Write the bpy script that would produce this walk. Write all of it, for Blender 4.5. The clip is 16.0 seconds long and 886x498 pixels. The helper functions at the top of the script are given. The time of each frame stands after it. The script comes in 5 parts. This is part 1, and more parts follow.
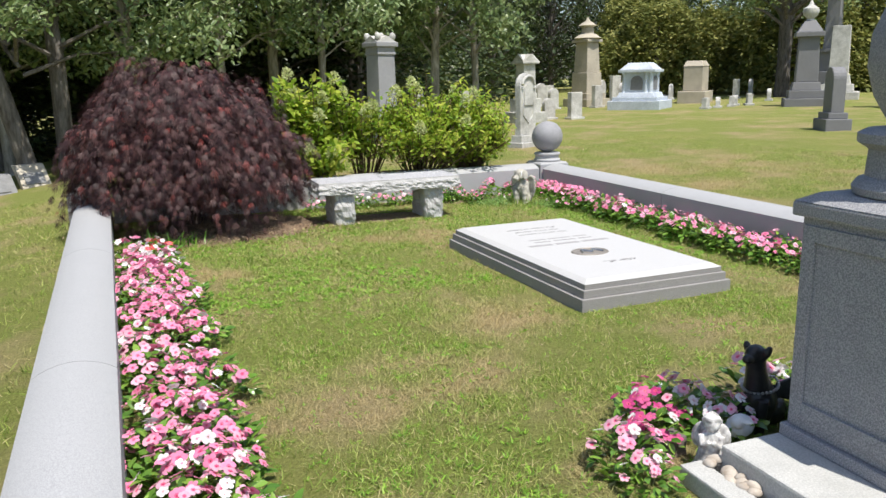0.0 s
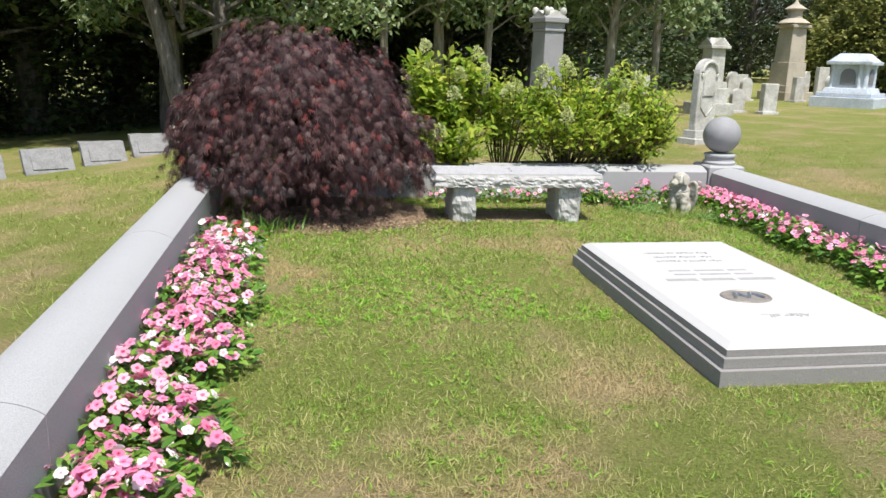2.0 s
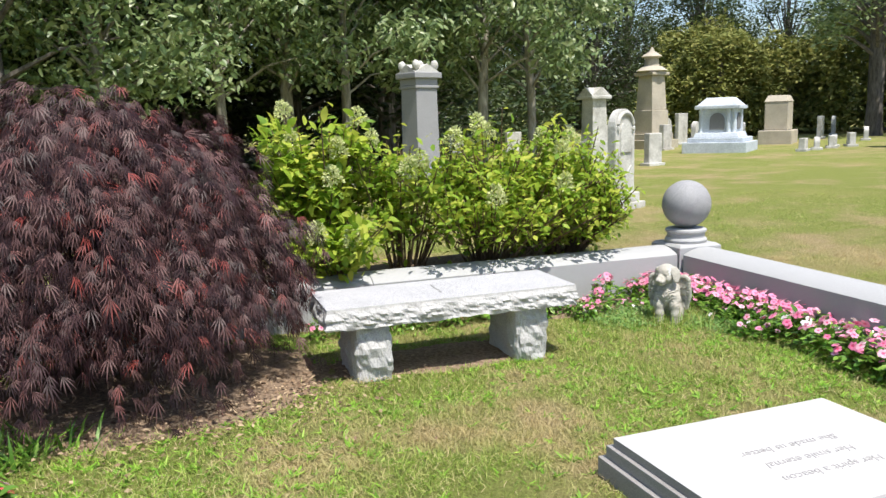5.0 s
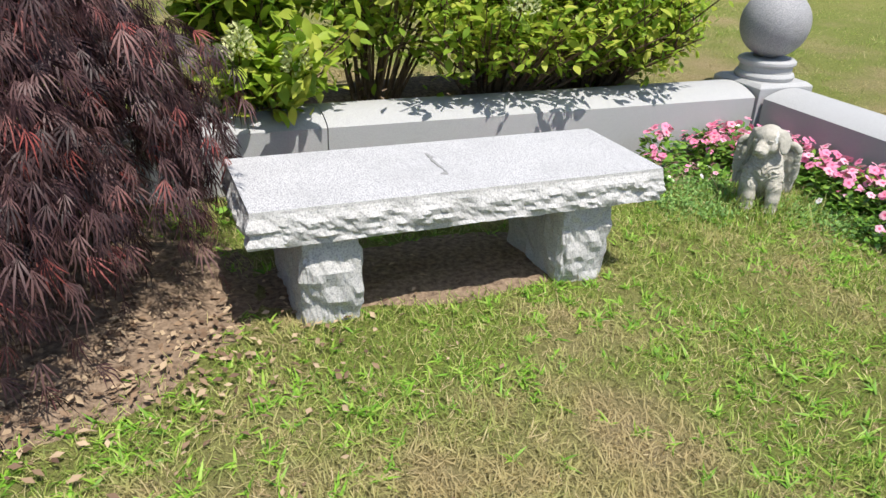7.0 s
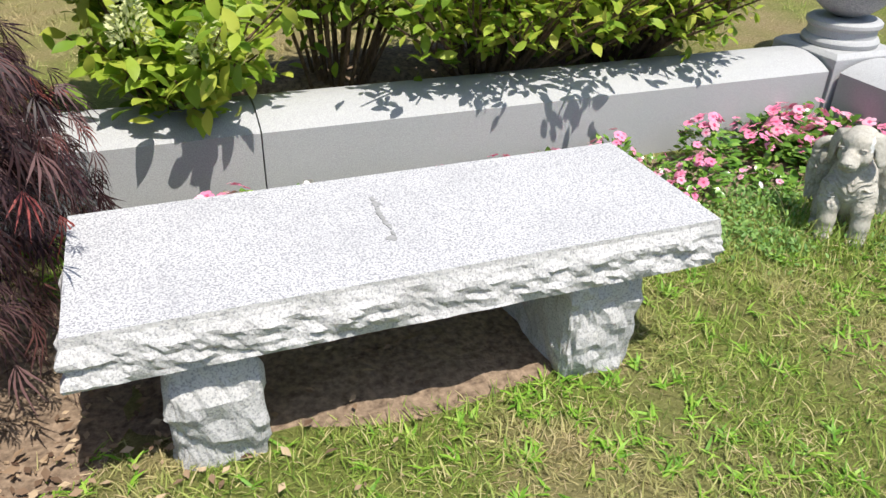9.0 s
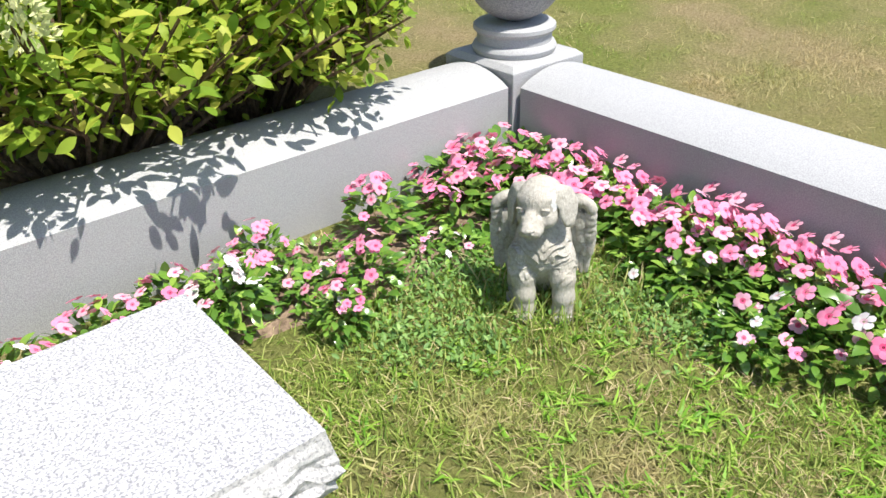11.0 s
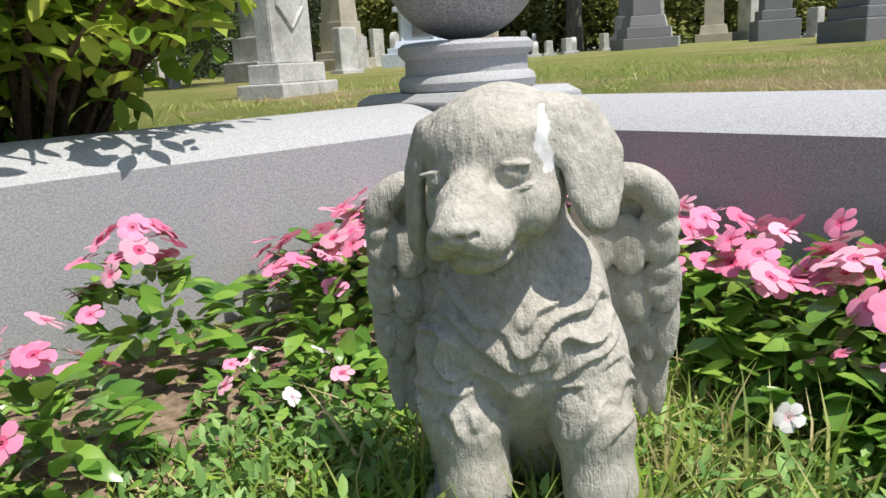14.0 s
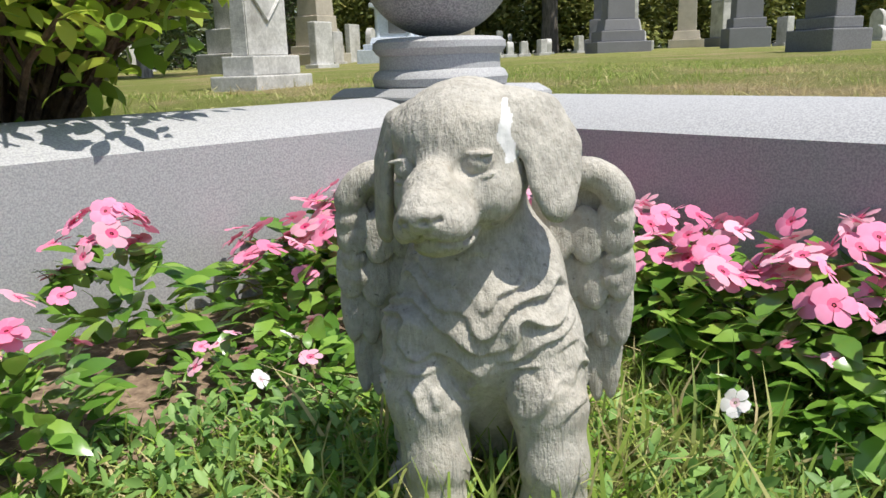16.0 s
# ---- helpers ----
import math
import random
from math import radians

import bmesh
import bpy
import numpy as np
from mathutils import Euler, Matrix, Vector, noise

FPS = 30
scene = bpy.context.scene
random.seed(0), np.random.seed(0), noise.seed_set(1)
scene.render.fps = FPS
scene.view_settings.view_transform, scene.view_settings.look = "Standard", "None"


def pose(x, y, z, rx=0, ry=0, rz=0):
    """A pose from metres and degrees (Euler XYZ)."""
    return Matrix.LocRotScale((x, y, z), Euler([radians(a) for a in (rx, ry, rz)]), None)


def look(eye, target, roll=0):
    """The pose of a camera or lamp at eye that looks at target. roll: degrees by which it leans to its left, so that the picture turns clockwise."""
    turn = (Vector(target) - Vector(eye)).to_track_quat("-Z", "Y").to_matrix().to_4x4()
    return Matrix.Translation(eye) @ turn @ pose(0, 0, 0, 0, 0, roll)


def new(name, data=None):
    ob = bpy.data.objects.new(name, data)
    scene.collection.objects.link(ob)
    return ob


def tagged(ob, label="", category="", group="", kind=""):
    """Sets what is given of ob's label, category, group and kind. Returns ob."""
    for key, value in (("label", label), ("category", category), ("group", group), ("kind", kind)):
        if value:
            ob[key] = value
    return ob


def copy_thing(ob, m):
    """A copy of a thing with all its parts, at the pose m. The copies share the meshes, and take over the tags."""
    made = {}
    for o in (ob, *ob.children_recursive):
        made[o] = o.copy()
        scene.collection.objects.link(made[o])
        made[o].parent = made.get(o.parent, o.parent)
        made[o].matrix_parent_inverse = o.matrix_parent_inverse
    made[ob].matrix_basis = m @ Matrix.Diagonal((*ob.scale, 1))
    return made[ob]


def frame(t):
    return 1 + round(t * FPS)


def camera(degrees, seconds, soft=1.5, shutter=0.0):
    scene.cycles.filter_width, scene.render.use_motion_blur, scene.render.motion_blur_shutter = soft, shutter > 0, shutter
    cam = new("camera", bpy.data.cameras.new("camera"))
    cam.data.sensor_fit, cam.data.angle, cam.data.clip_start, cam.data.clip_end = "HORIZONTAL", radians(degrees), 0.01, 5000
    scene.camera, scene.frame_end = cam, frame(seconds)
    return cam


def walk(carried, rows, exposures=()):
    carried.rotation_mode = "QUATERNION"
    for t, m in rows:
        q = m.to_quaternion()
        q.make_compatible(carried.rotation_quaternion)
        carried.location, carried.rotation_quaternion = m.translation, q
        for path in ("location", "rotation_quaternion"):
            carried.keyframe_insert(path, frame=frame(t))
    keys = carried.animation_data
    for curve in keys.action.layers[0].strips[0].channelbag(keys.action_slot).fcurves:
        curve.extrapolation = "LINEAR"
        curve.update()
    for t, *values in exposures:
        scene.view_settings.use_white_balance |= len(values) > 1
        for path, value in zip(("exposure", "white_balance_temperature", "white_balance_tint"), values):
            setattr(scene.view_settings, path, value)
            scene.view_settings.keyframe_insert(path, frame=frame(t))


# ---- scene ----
cam = camera(59.9, 16.0)
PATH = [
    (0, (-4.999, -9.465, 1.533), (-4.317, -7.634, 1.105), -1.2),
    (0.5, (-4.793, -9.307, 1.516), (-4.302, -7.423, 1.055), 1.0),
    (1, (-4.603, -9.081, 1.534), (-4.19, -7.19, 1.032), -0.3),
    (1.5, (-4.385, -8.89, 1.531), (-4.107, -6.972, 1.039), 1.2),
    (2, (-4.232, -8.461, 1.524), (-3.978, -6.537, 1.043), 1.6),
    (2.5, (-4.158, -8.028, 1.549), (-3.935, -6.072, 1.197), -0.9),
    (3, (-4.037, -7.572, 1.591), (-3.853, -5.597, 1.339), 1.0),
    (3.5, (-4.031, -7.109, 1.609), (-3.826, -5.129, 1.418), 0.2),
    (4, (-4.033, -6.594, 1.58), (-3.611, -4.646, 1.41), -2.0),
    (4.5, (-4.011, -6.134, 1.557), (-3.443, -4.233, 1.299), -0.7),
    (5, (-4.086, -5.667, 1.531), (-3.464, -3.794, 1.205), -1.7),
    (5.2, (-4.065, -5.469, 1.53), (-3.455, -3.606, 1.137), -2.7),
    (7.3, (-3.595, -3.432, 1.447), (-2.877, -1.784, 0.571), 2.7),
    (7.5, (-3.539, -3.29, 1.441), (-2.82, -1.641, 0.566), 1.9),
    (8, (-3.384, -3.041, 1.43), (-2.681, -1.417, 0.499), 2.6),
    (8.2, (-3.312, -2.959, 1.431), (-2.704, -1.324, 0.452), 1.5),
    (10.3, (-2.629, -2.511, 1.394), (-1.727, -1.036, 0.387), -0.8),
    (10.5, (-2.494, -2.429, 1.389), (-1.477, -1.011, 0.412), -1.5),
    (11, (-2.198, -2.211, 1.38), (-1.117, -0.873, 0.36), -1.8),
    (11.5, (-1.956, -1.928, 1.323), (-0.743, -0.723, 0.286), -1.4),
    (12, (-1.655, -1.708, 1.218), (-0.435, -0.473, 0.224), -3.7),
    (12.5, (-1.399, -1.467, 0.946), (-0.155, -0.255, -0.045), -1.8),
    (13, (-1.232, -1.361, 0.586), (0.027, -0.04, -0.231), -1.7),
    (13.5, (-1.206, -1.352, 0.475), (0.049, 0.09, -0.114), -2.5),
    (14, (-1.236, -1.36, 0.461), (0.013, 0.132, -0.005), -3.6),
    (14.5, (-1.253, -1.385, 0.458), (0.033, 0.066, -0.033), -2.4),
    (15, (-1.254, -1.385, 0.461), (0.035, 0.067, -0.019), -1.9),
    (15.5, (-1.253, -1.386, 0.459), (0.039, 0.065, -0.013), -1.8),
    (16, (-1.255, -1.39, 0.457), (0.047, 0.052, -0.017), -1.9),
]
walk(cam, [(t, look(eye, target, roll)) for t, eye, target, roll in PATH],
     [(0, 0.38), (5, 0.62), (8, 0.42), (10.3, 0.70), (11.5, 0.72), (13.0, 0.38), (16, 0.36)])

# ---- light ----
SUN_EL, SUN_AZ = radians(66.5), math.atan2(0.25, -0.97)   # towards the sun: +x, -y
sun_way = Vector((math.sin(SUN_AZ) * math.cos(SUN_EL), math.cos(SUN_AZ) * math.cos(SUN_EL), math.sin(SUN_EL)))
world = bpy.data.worlds.new("world")
scene.world = world
world.use_nodes = True
wn = world.node_tree.nodes
sky = wn.new("ShaderNodeTexSky")
sky.sky_type, sky.sun_disc = "NISHITA", False
sky.sun_elevation, sky.sun_rotation = SUN_EL, SUN_AZ
sky.air_density, sky.dust_density, sky.ozone_density = 1.0, 1.2, 1.0
world.node_tree.links.new(sky.outputs[0], wn["Background"].inputs[0])
wn["Background"].inputs[1].default_value = 0.12
sun_data = bpy.data.lights.new("sun", "SUN")
sun_data.energy, sun_data.angle, sun_data.color = 4.5, radians(0.5), (1.0, 0.95, 0.87)
sun = new("sun", sun_data)
sun.matrix_world = look(sun_way * 60, (0, 0, 0))

# ---- materials ----


def ramp(nt, fac, stops):
    r = nt.nodes.new("ShaderNodeValToRGB")
    el = r.color_ramp.elements
    while len(el) < len(stops):
        el.new(0.5)
    for e, (p, c) in zip(el, stops):
        e.position, e.color = p, (*c, 1)
    nt.links.new(fac, r.inputs[0])
    return r.outputs[0]


def tex_noise(nt, scale, detail=4.0, rough=0.6, coord="Object", stretch=None):
    tc = nt.nodes.new("ShaderNodeTexCoord")
    n = nt.nodes.new("ShaderNodeTexNoise")
    n.inputs["Scale"].default_value, n.inputs["Detail"].default_value, n.inputs["Roughness"].default_value = scale, detail, rough
    src = nt.nodes.new("ShaderNodeNewGeometry").outputs["Position"] if coord == "World" else tc.outputs[coord]
    if stretch:
        m = nt.nodes.new("ShaderNodeMapping")
        m.inputs["Scale"].default_value = stretch
        nt.links.new(src, m.inputs[0])
        src = m.outputs[0]
    nt.links.new(src, n.inputs["Vector"])
    return n.outputs["Fac"]


def mixc(nt, fac, a, b, mode="MIX"):
    m = nt.nodes.new("ShaderNodeMix")
    m.data_type, m.blend_type = "RGBA", mode
    for sock, v in ((m.inputs[0], fac), (m.inputs[6], a), (m.inputs[7], b)):
        if hasattr(v, "links"):
            nt.links.new(v, sock)
        else:
            sock.default_value = v if isinstance(v, (int, float)) else (*v, 1)
    return m.outputs[2]


def material(name, rough=0.8, spec=0.3):
    m = bpy.data.materials.new(name)
    m.use_nodes = True
    p = m.node_tree.nodes["Principled BSDF"]
    p.inputs["Roughness"].default_value = rough
    p.inputs["Specular IOR Level"].default_value = spec
    return m, m.node_tree, p


def bumped(nt, p, fac, strength, dist=0.01):
    b = nt.nodes.new("ShaderNodeBump")
    b.inputs["Strength"].default_value, b.inputs["Distance"].default_value = strength, dist
    nt.links.new(fac, b.inputs["Height"])
    nt.links.new(b.outputs[0], p.inputs["Normal"])


def stone(name, light, dark, grain=160, blotch=3.0, stain=(0.25, 0.24, 0.22), stain_amt=0.25, rough=0.75, bump=0.25, bscale=60, speck=0.5, g0=0.40, g1=0.62):
    """Speckled granite or weathered marble: crystals, cloudy tone, stains."""
    m, nt, p = material(name, rough)
    c = ramp(nt, tex_noise(nt, grain, 2.0, 0.7, "World"), [(g0, dark), (g1, light)])
    c = mixc(nt, speck, light, c)
    fac = ramp(nt, tex_noise(nt, blotch, 6.0, 0.65, "World"), [(0.42, (0, 0, 0)), (0.78, (1, 1, 1))])
    mul = nt.nodes.new("ShaderNodeMath")
    mul.operation = "MULTIPLY"
    nt.links.new(fac, mul.inputs[0])
    mul.inputs[1].default_value = stain_amt
    c = mixc(nt, mul.outputs[0], c, stain)
    nt.links.new(c, p.inputs["Base Color"])
    bumped(nt, p, tex_noise(nt, bscale, 5.0, 0.65, "World"), bump, 0.01)
    return m


GRANITE = stone("grey_granite", (0.45, 0.455, 0.46), (0.20, 0.20, 0.215), 260, 2.2, (0.40, 0.40, 0.41), 0.35, 0.7, 0.12, 150, 0.6)
BENCH = stone("rock_faced_granite", (0.54, 0.54, 0.55), (0.14, 0.14, 0.16), 190, 4.0, (0.28, 0.28, 0.29), 0.45, 0.8, 0.15, 160, 0.82, 0.39, 0.56)
ROCKFACE = stone("split_granite", (0.54, 0.53, 0.52), (0.25, 0.25, 0.26), 170, 6.0, (0.26, 0.25, 0.23), 0.4, 0.9, 0.55, 60, 0.85, 0.36, 0.52)
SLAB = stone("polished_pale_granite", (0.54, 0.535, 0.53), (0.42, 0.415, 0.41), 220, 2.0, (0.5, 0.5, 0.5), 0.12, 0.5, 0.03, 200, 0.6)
SLABSIDE = stone("slab_side_granite", (0.34, 0.33, 0.32), (0.18, 0.17, 0.17), 220, 4.0, (0.2, 0.19, 0.18), 0.3, 0.6, 0.05, 200, 0.7)
MARBLE = stone("weathered_marble", (0.62, 0.61, 0.58), (0.40, 0.39, 0.37), 40, 3.5, (0.16, 0.15, 0.13), 0.75, 0.85, 0.3, 40, 0.6)
BLUEMARBLE = stone("blue_white_marble", (0.60, 0.65, 0.72), (0.38, 0.43, 0.50), 30, 2.5, (0.22, 0.25, 0.30), 0.5, 0.75, 0.2, 40, 0.6)
DARKSTONE = stone("dark_grey_granite", (0.24, 0.24, 0.25), (0.13, 0.13, 0.14), 90, 2.0, (0.12, 0.12, 0.12), 0.3, 0.7, 0.15, 80, 0.7)
BUFF = stone("buff_sandstone", (0.52, 0.47, 0.38), (0.36, 0.32, 0.26), 60, 2.0, (0.2, 0.18, 0.15), 0.5, 0.85, 0.2, 50, 0.7)
MONGRAN = stone("monument_granite", (0.42, 0.42, 0.43), (0.17, 0.17, 0.19), 190, 3.0, (0.2, 0.2, 0.2), 0.35, 0.65, 0.12, 160, 0.9)
SLANTSTONE = stone("worn_grey_marble", (0.30, 0.30, 0.30), (0.17, 0.17, 0.17), 60, 6.0, (0.10, 0.10, 0.10), 0.6, 0.9, 0.4, 60, 0.8)
CONCRETE = stone("concrete", (0.54, 0.54, 0.52), (0.36, 0.36, 0.35), 120, 5.0, (0.22, 0.22, 0.21), 0.4, 0.9, 0.3, 90, 0.6)


def bark(name, light, dark, sc=14):
    m, nt, p = material(name, 0.95, 0.1)
    f = tex_noise(nt, sc, 6, 0.7, "World", (1, 1, 0.2))
    nt.links.new(ramp(nt, f, [(0.35, dark), (0.65, light)]), p.inputs["Base Color"])
    bumped(nt, p, f, 0.8, 0.03)
    return m


BARK = bark("tree_bark", (0.20, 0.18, 0.16), (0.07, 0.06, 0.05))
PALEBARK = bark("pale_bark", (0.42, 0.39, 0.34), (0.18, 0.16, 0.13))
TWIG = bark("twig_bark", (0.24, 0.16, 0.10), (0.10, 0.07, 0.045), 60)
MAPLEBARK = bark("maple_bark", (0.14, 0.10, 0.085), (0.05, 0.035, 0.03), 30)


def leafy(name, stops, rough=0.5, trans=0.25, spec=0.35, patch=None):
    """Leaf colour varied from leaf to leaf, with some light let through."""
    m, nt, p = material(name, rough, spec)
    g = nt.nodes.new("ShaderNodeNewGeometry")
    c = ramp(nt, g.outputs["Random Per Island"], stops)
    if patch:
        f = ramp(nt, tex_noise(nt, patch[0], 3, 0.6, "World"), [(patch[2], (0, 0, 0)), (patch[3], (1, 1, 1))])
        c = mixc(nt, f, c, patch[1])
    nt.links.new(c, p.inputs["Base Color"])
    t = nt.nodes.new("ShaderNodeBsdfTranslucent")
    nt.links.new(c, t.inputs[0])
    mx = nt.nodes.new("ShaderNodeMixShader")
    mx.inputs[0].default_value = trans
    nt.links.new(p.outputs[0], mx.inputs[1])
    nt.links.new(t.outputs[0], mx.inputs[2])
    nt.links.new(mx.outputs[0], nt.nodes["Material Output"].inputs[0])
    return m


MAPLE = leafy("maple_leaf", [(0.0, (0.016, 0.006, 0.008)), (0.5, (0.050, 0.023, 0.025)), (0.92, (0.165, 0.090, 0.086)), (1.0, (0.30, 0.06, 0.05))], 0.5, 0.15, 0.3)
HYDRA = leafy("hydrangea_leaf", [(0.0, (0.16, 0.29, 0.03)), (0.5, (0.34, 0.47, 0.05)), (1.0, (0.56, 0.58, 0.10))], 0.5, 0.5, 0.3)
PANICLE = leafy("hydrangea_panicle", [(0.0, (0.50, 0.56, 0.24)), (1.0, (0.74, 0.74, 0.42))], 0.7, 0.3, 0.2)
PEAR = leafy("pear_leaf", [(0.0, (0.10, 0.16, 0.06)), (0.6, (0.22, 0.30, 0.12)), (1.0, (0.40, 0.45, 0.24))], 0.38, 0.35, 0.5)
OAK = leafy("wood_leaf", [(0.0, (0.022, 0.040, 0.014)), (0.6, (0.050, 0.080, 0.026)), (1.0, (0.12, 0.145, 0.05))], 0.5, 0.22, 0.3)
YEWLEAF = leafy("evergreen_leaf", [(0.0, (0.12, 0.15, 0.04)), (0.6, (0.23, 0.25, 0.07)), (1.0, (0.36, 0.34, 0.11))], 0.6, 0.3, 0.2)
LITTER = leafy("dry_leaf", [(0.0, (0.10, 0.06, 0.04)), (0.5, (0.28, 0.19, 0.12)), (1.0, (0.50, 0.38, 0.25))], 0.8, 0.1, 0.2)
VINCALEAF = leafy("vinca_leaf", [(0.0, (0.07, 0.17, 0.025)), (0.6, (0.16, 0.31, 0.045)), (1.0, (0.30, 0.46, 0.08))], 0.25, 0.25, 0.55)
WEED = leafy("weed_leaf", [(0.0, (0.12, 0.24, 0.06)), (1.0, (0.28, 0.44, 0.12))], 0.5, 0.25, 0.3)
GRASS = leafy("grass_blade", [(0.0, (0.12, 0.20, 0.035)), (0.5, (0.27, 0.38, 0.065)), (0.75, (0.42, 0.48, 0.13)), (1.0, (0.62, 0.51, 0.29))], 0.55, 0.35, 0.2, (1.1, (0.50, 0.41, 0.21), 0.48, 0.64))
CRAB = leafy("crabgrass_blade", [(0.0, (0.13, 0.30, 0.03)), (0.6, (0.26, 0.48, 0.05)), (1.0, (0.40, 0.56, 0.10))], 0.5, 0.35, 0.3)
THATCH = leafy("dry_blade", [(0.0, (0.22, 0.16, 0.08)), (0.5, (0.42, 0.33, 0.18)), (1.0, (0.62, 0.51, 0.31))], 0.8, 0.15, 0.15)


def petal(name, col, eye):
    m, nt, p = material(name, 0.6, 0.2)
    oi = nt.nodes.new("ShaderNodeObjectInfo")
    lo = tuple(min(1, v * 0.8) for v in col)
    hi = tuple(min(0.9, v + 0.12) for v in col)
    c = ramp(nt, oi.outputs["Random"], [(0.0, lo), (1.0, hi)])
    c = mixc(nt, ramp(nt, tex_noise(nt, 60, 2, 0.5), [(0.3, (0, 0, 0)), (0.9, (0.35, 0.35, 0.35))]), c, eye)
    nt.links.new(c, p.inputs["Base Color"])
    t = nt.nodes.new("ShaderNodeBsdfTranslucent")
    nt.links.new(c, t.inputs[0])
    mx = nt.nodes.new("ShaderNodeMixShader")
    mx.inputs[0].default_value = 0.25
    nt.links.new(p.outputs[0], mx.inputs[1])
    nt.links.new(t.outputs[0], mx.inputs[2])
    nt.links.new(mx.outputs[0], nt.nodes["Material Output"].inputs[0])
    return m


PETALS = [petal("pink_petal", (0.90, 0.27, 0.46), (0.88, 0.15, 0.30)), petal("pale_pink_petal", (0.85, 0.44, 0.56), (0.80, 0.25, 0.36)),
          petal("white_petal", (0.82, 0.80, 0.80), (0.80, 0.60, 0.65)), petal("red_petal", (0.75, 0.08, 0.07), (0.6, 0.04, 0.06)),
          petal("magenta_petal", (0.58, 0.05, 0.24), (0.5, 0.03, 0.12))]
THROAT = [petal("deep_pink_throat", (0.86, 0.10, 0.26), (0.8, 0.08, 0.2)), petal("pale_throat", (0.85, 0.55, 0.62), (0.8, 0.4, 0.5))]
EYE = [petal("red_eye", (0.62, 0.03, 0.08), (0.5, 0.02, 0.06)), petal("white_eye", (0.75, 0.70, 0.45), (0.7, 0.6, 0.3))]


def plain(name, a, b, rough, scale=20, bump=0.1, spec=0.3, metal=0.0):
    m, nt, p = material(name, rough, spec)
    f = tex_noise(nt, scale, 5, 0.6, "World")
    nt.links.new(ramp(nt, f, [(0.3, a), (0.7, b)]), p.inputs["Base Color"])
    p.inputs["Metallic"].default_value = metal
    bumped(nt, p, f, bump, 0.01)
    return m


BLACK = plain("black_gloss", (0.006, 0.006, 0.006), (0.02, 0.018, 0.016), 0.35, 30, 0.1, 0.5)
BRONZE = plain("aged_bronze", (0.22, 0.20, 0.17), (0.36, 0.32, 0.28), 0.5, 30, 0.3, 0.5, 0.3)
WHITESTONE = plain("white_stone", (0.62, 0.62, 0.62), (0.82, 0.82, 0.80), 0.7, 25, 0.3)
MOTTLED = plain("mottled_white_stone", (0.22, 0.21, 0.20), (0.85, 0.84, 0.82), 0.8, 30, 0.5)
PEBBLE = plain("pebble", (0.36, 0.30, 0.24), (0.62, 0.58, 0.52), 0.7, 14, 0.1)
BROWNROCK = plain("brown_rock", (0.10, 0.085, 0.075), (0.18, 0.155, 0.14), 0.8, 12, 0.4)
STEEL = plain("chain_metal", (0.3, 0.3, 0.3), (0.6, 0.6, 0.6), 0.35, 30, 0.0, 0.5, 0.9)
LICHEN = plain("lichen", (0.20, 0.20, 0.20), (0.34, 0.34, 0.34), 0.95, 90, 0.3)
INK = plain("engraved_grey", (0.28, 0.27, 0.27), (0.38, 0.37, 0.37), 0.8)
MULCH = plain("mulch", (0.10, 0.07, 0.05), (0.32, 0.235, 0.165), 0.95, 45, 0.8, 0.1)

# lawn: green and straw patches, bare soil under the shrubs
LAWN, nt, p = material("lawn", 0.95, 0.1)
green = ramp(nt, tex_noise(nt, 60, 5, 0.75, "World"), [(0.25, (0.06, 0.085, 0.02)), (0.5, (0.20, 0.24, 0.055)), (0.8, (0.38, 0.40, 0.12))])
straw = ramp(nt, tex_noise(nt, 80, 4, 0.7, "World"), [(0.3, (0.20, 0.145, 0.075)), (0.7, (0.54, 0.43, 0.25))])
c = mixc(nt, ramp(nt, tex_noise(nt, 1.1, 3, 0.6, "World"), [(0.46, (0.1, 0.1, 0.1)), (0.70, (0.9, 0.9, 0.9))]), green, straw)
c = mixc(nt, ramp(nt, tex_noise(nt, 0.25, 4, 0.6, "World"), [(0.5, (0, 0, 0)), (0.75, (0.45, 0.45, 0.45))]), c, (0.36, 0.30, 0.12))
nt.links.new(c, p.inputs["Base Color"])
bumped(nt, p, tex_noise(nt, 90, 5, 0.8, "World"), 0.9, 0.03)

# ---- building blocks ----


def mesh_of(bm, name, mats, smooth=False):
    me = bpy.data.meshes.new(name)
    bm.to_mesh(me)
    bm.free()
    for m in mats if isinstance(mats, (list, tuple)) else [mats]:
        me.materials.append(m)
    if smooth:
        me.polygons.foreach_set("use_smooth", [True] * len(me.polygons))
        me.set_sharp_from_angle(angle=radians(38))
    return me


def part(name, bm, mat, parent, label="", smooth=False):
    me = bm if isinstance(bm, bpy.types.Mesh) else mesh_of(bm, name, mat, smooth)
    ob = new(name, me)
    if parent is not None:
        ob.parent = parent
    if label:
        ob["label"] = label
    return ob


def thing(name, label, category, m=None, group="", kind="", mesh=None):
    ob = new(name, mesh)
    if m is not None:
        ob.matrix_basis = m
    return tagged(ob, label, category, group, kind)


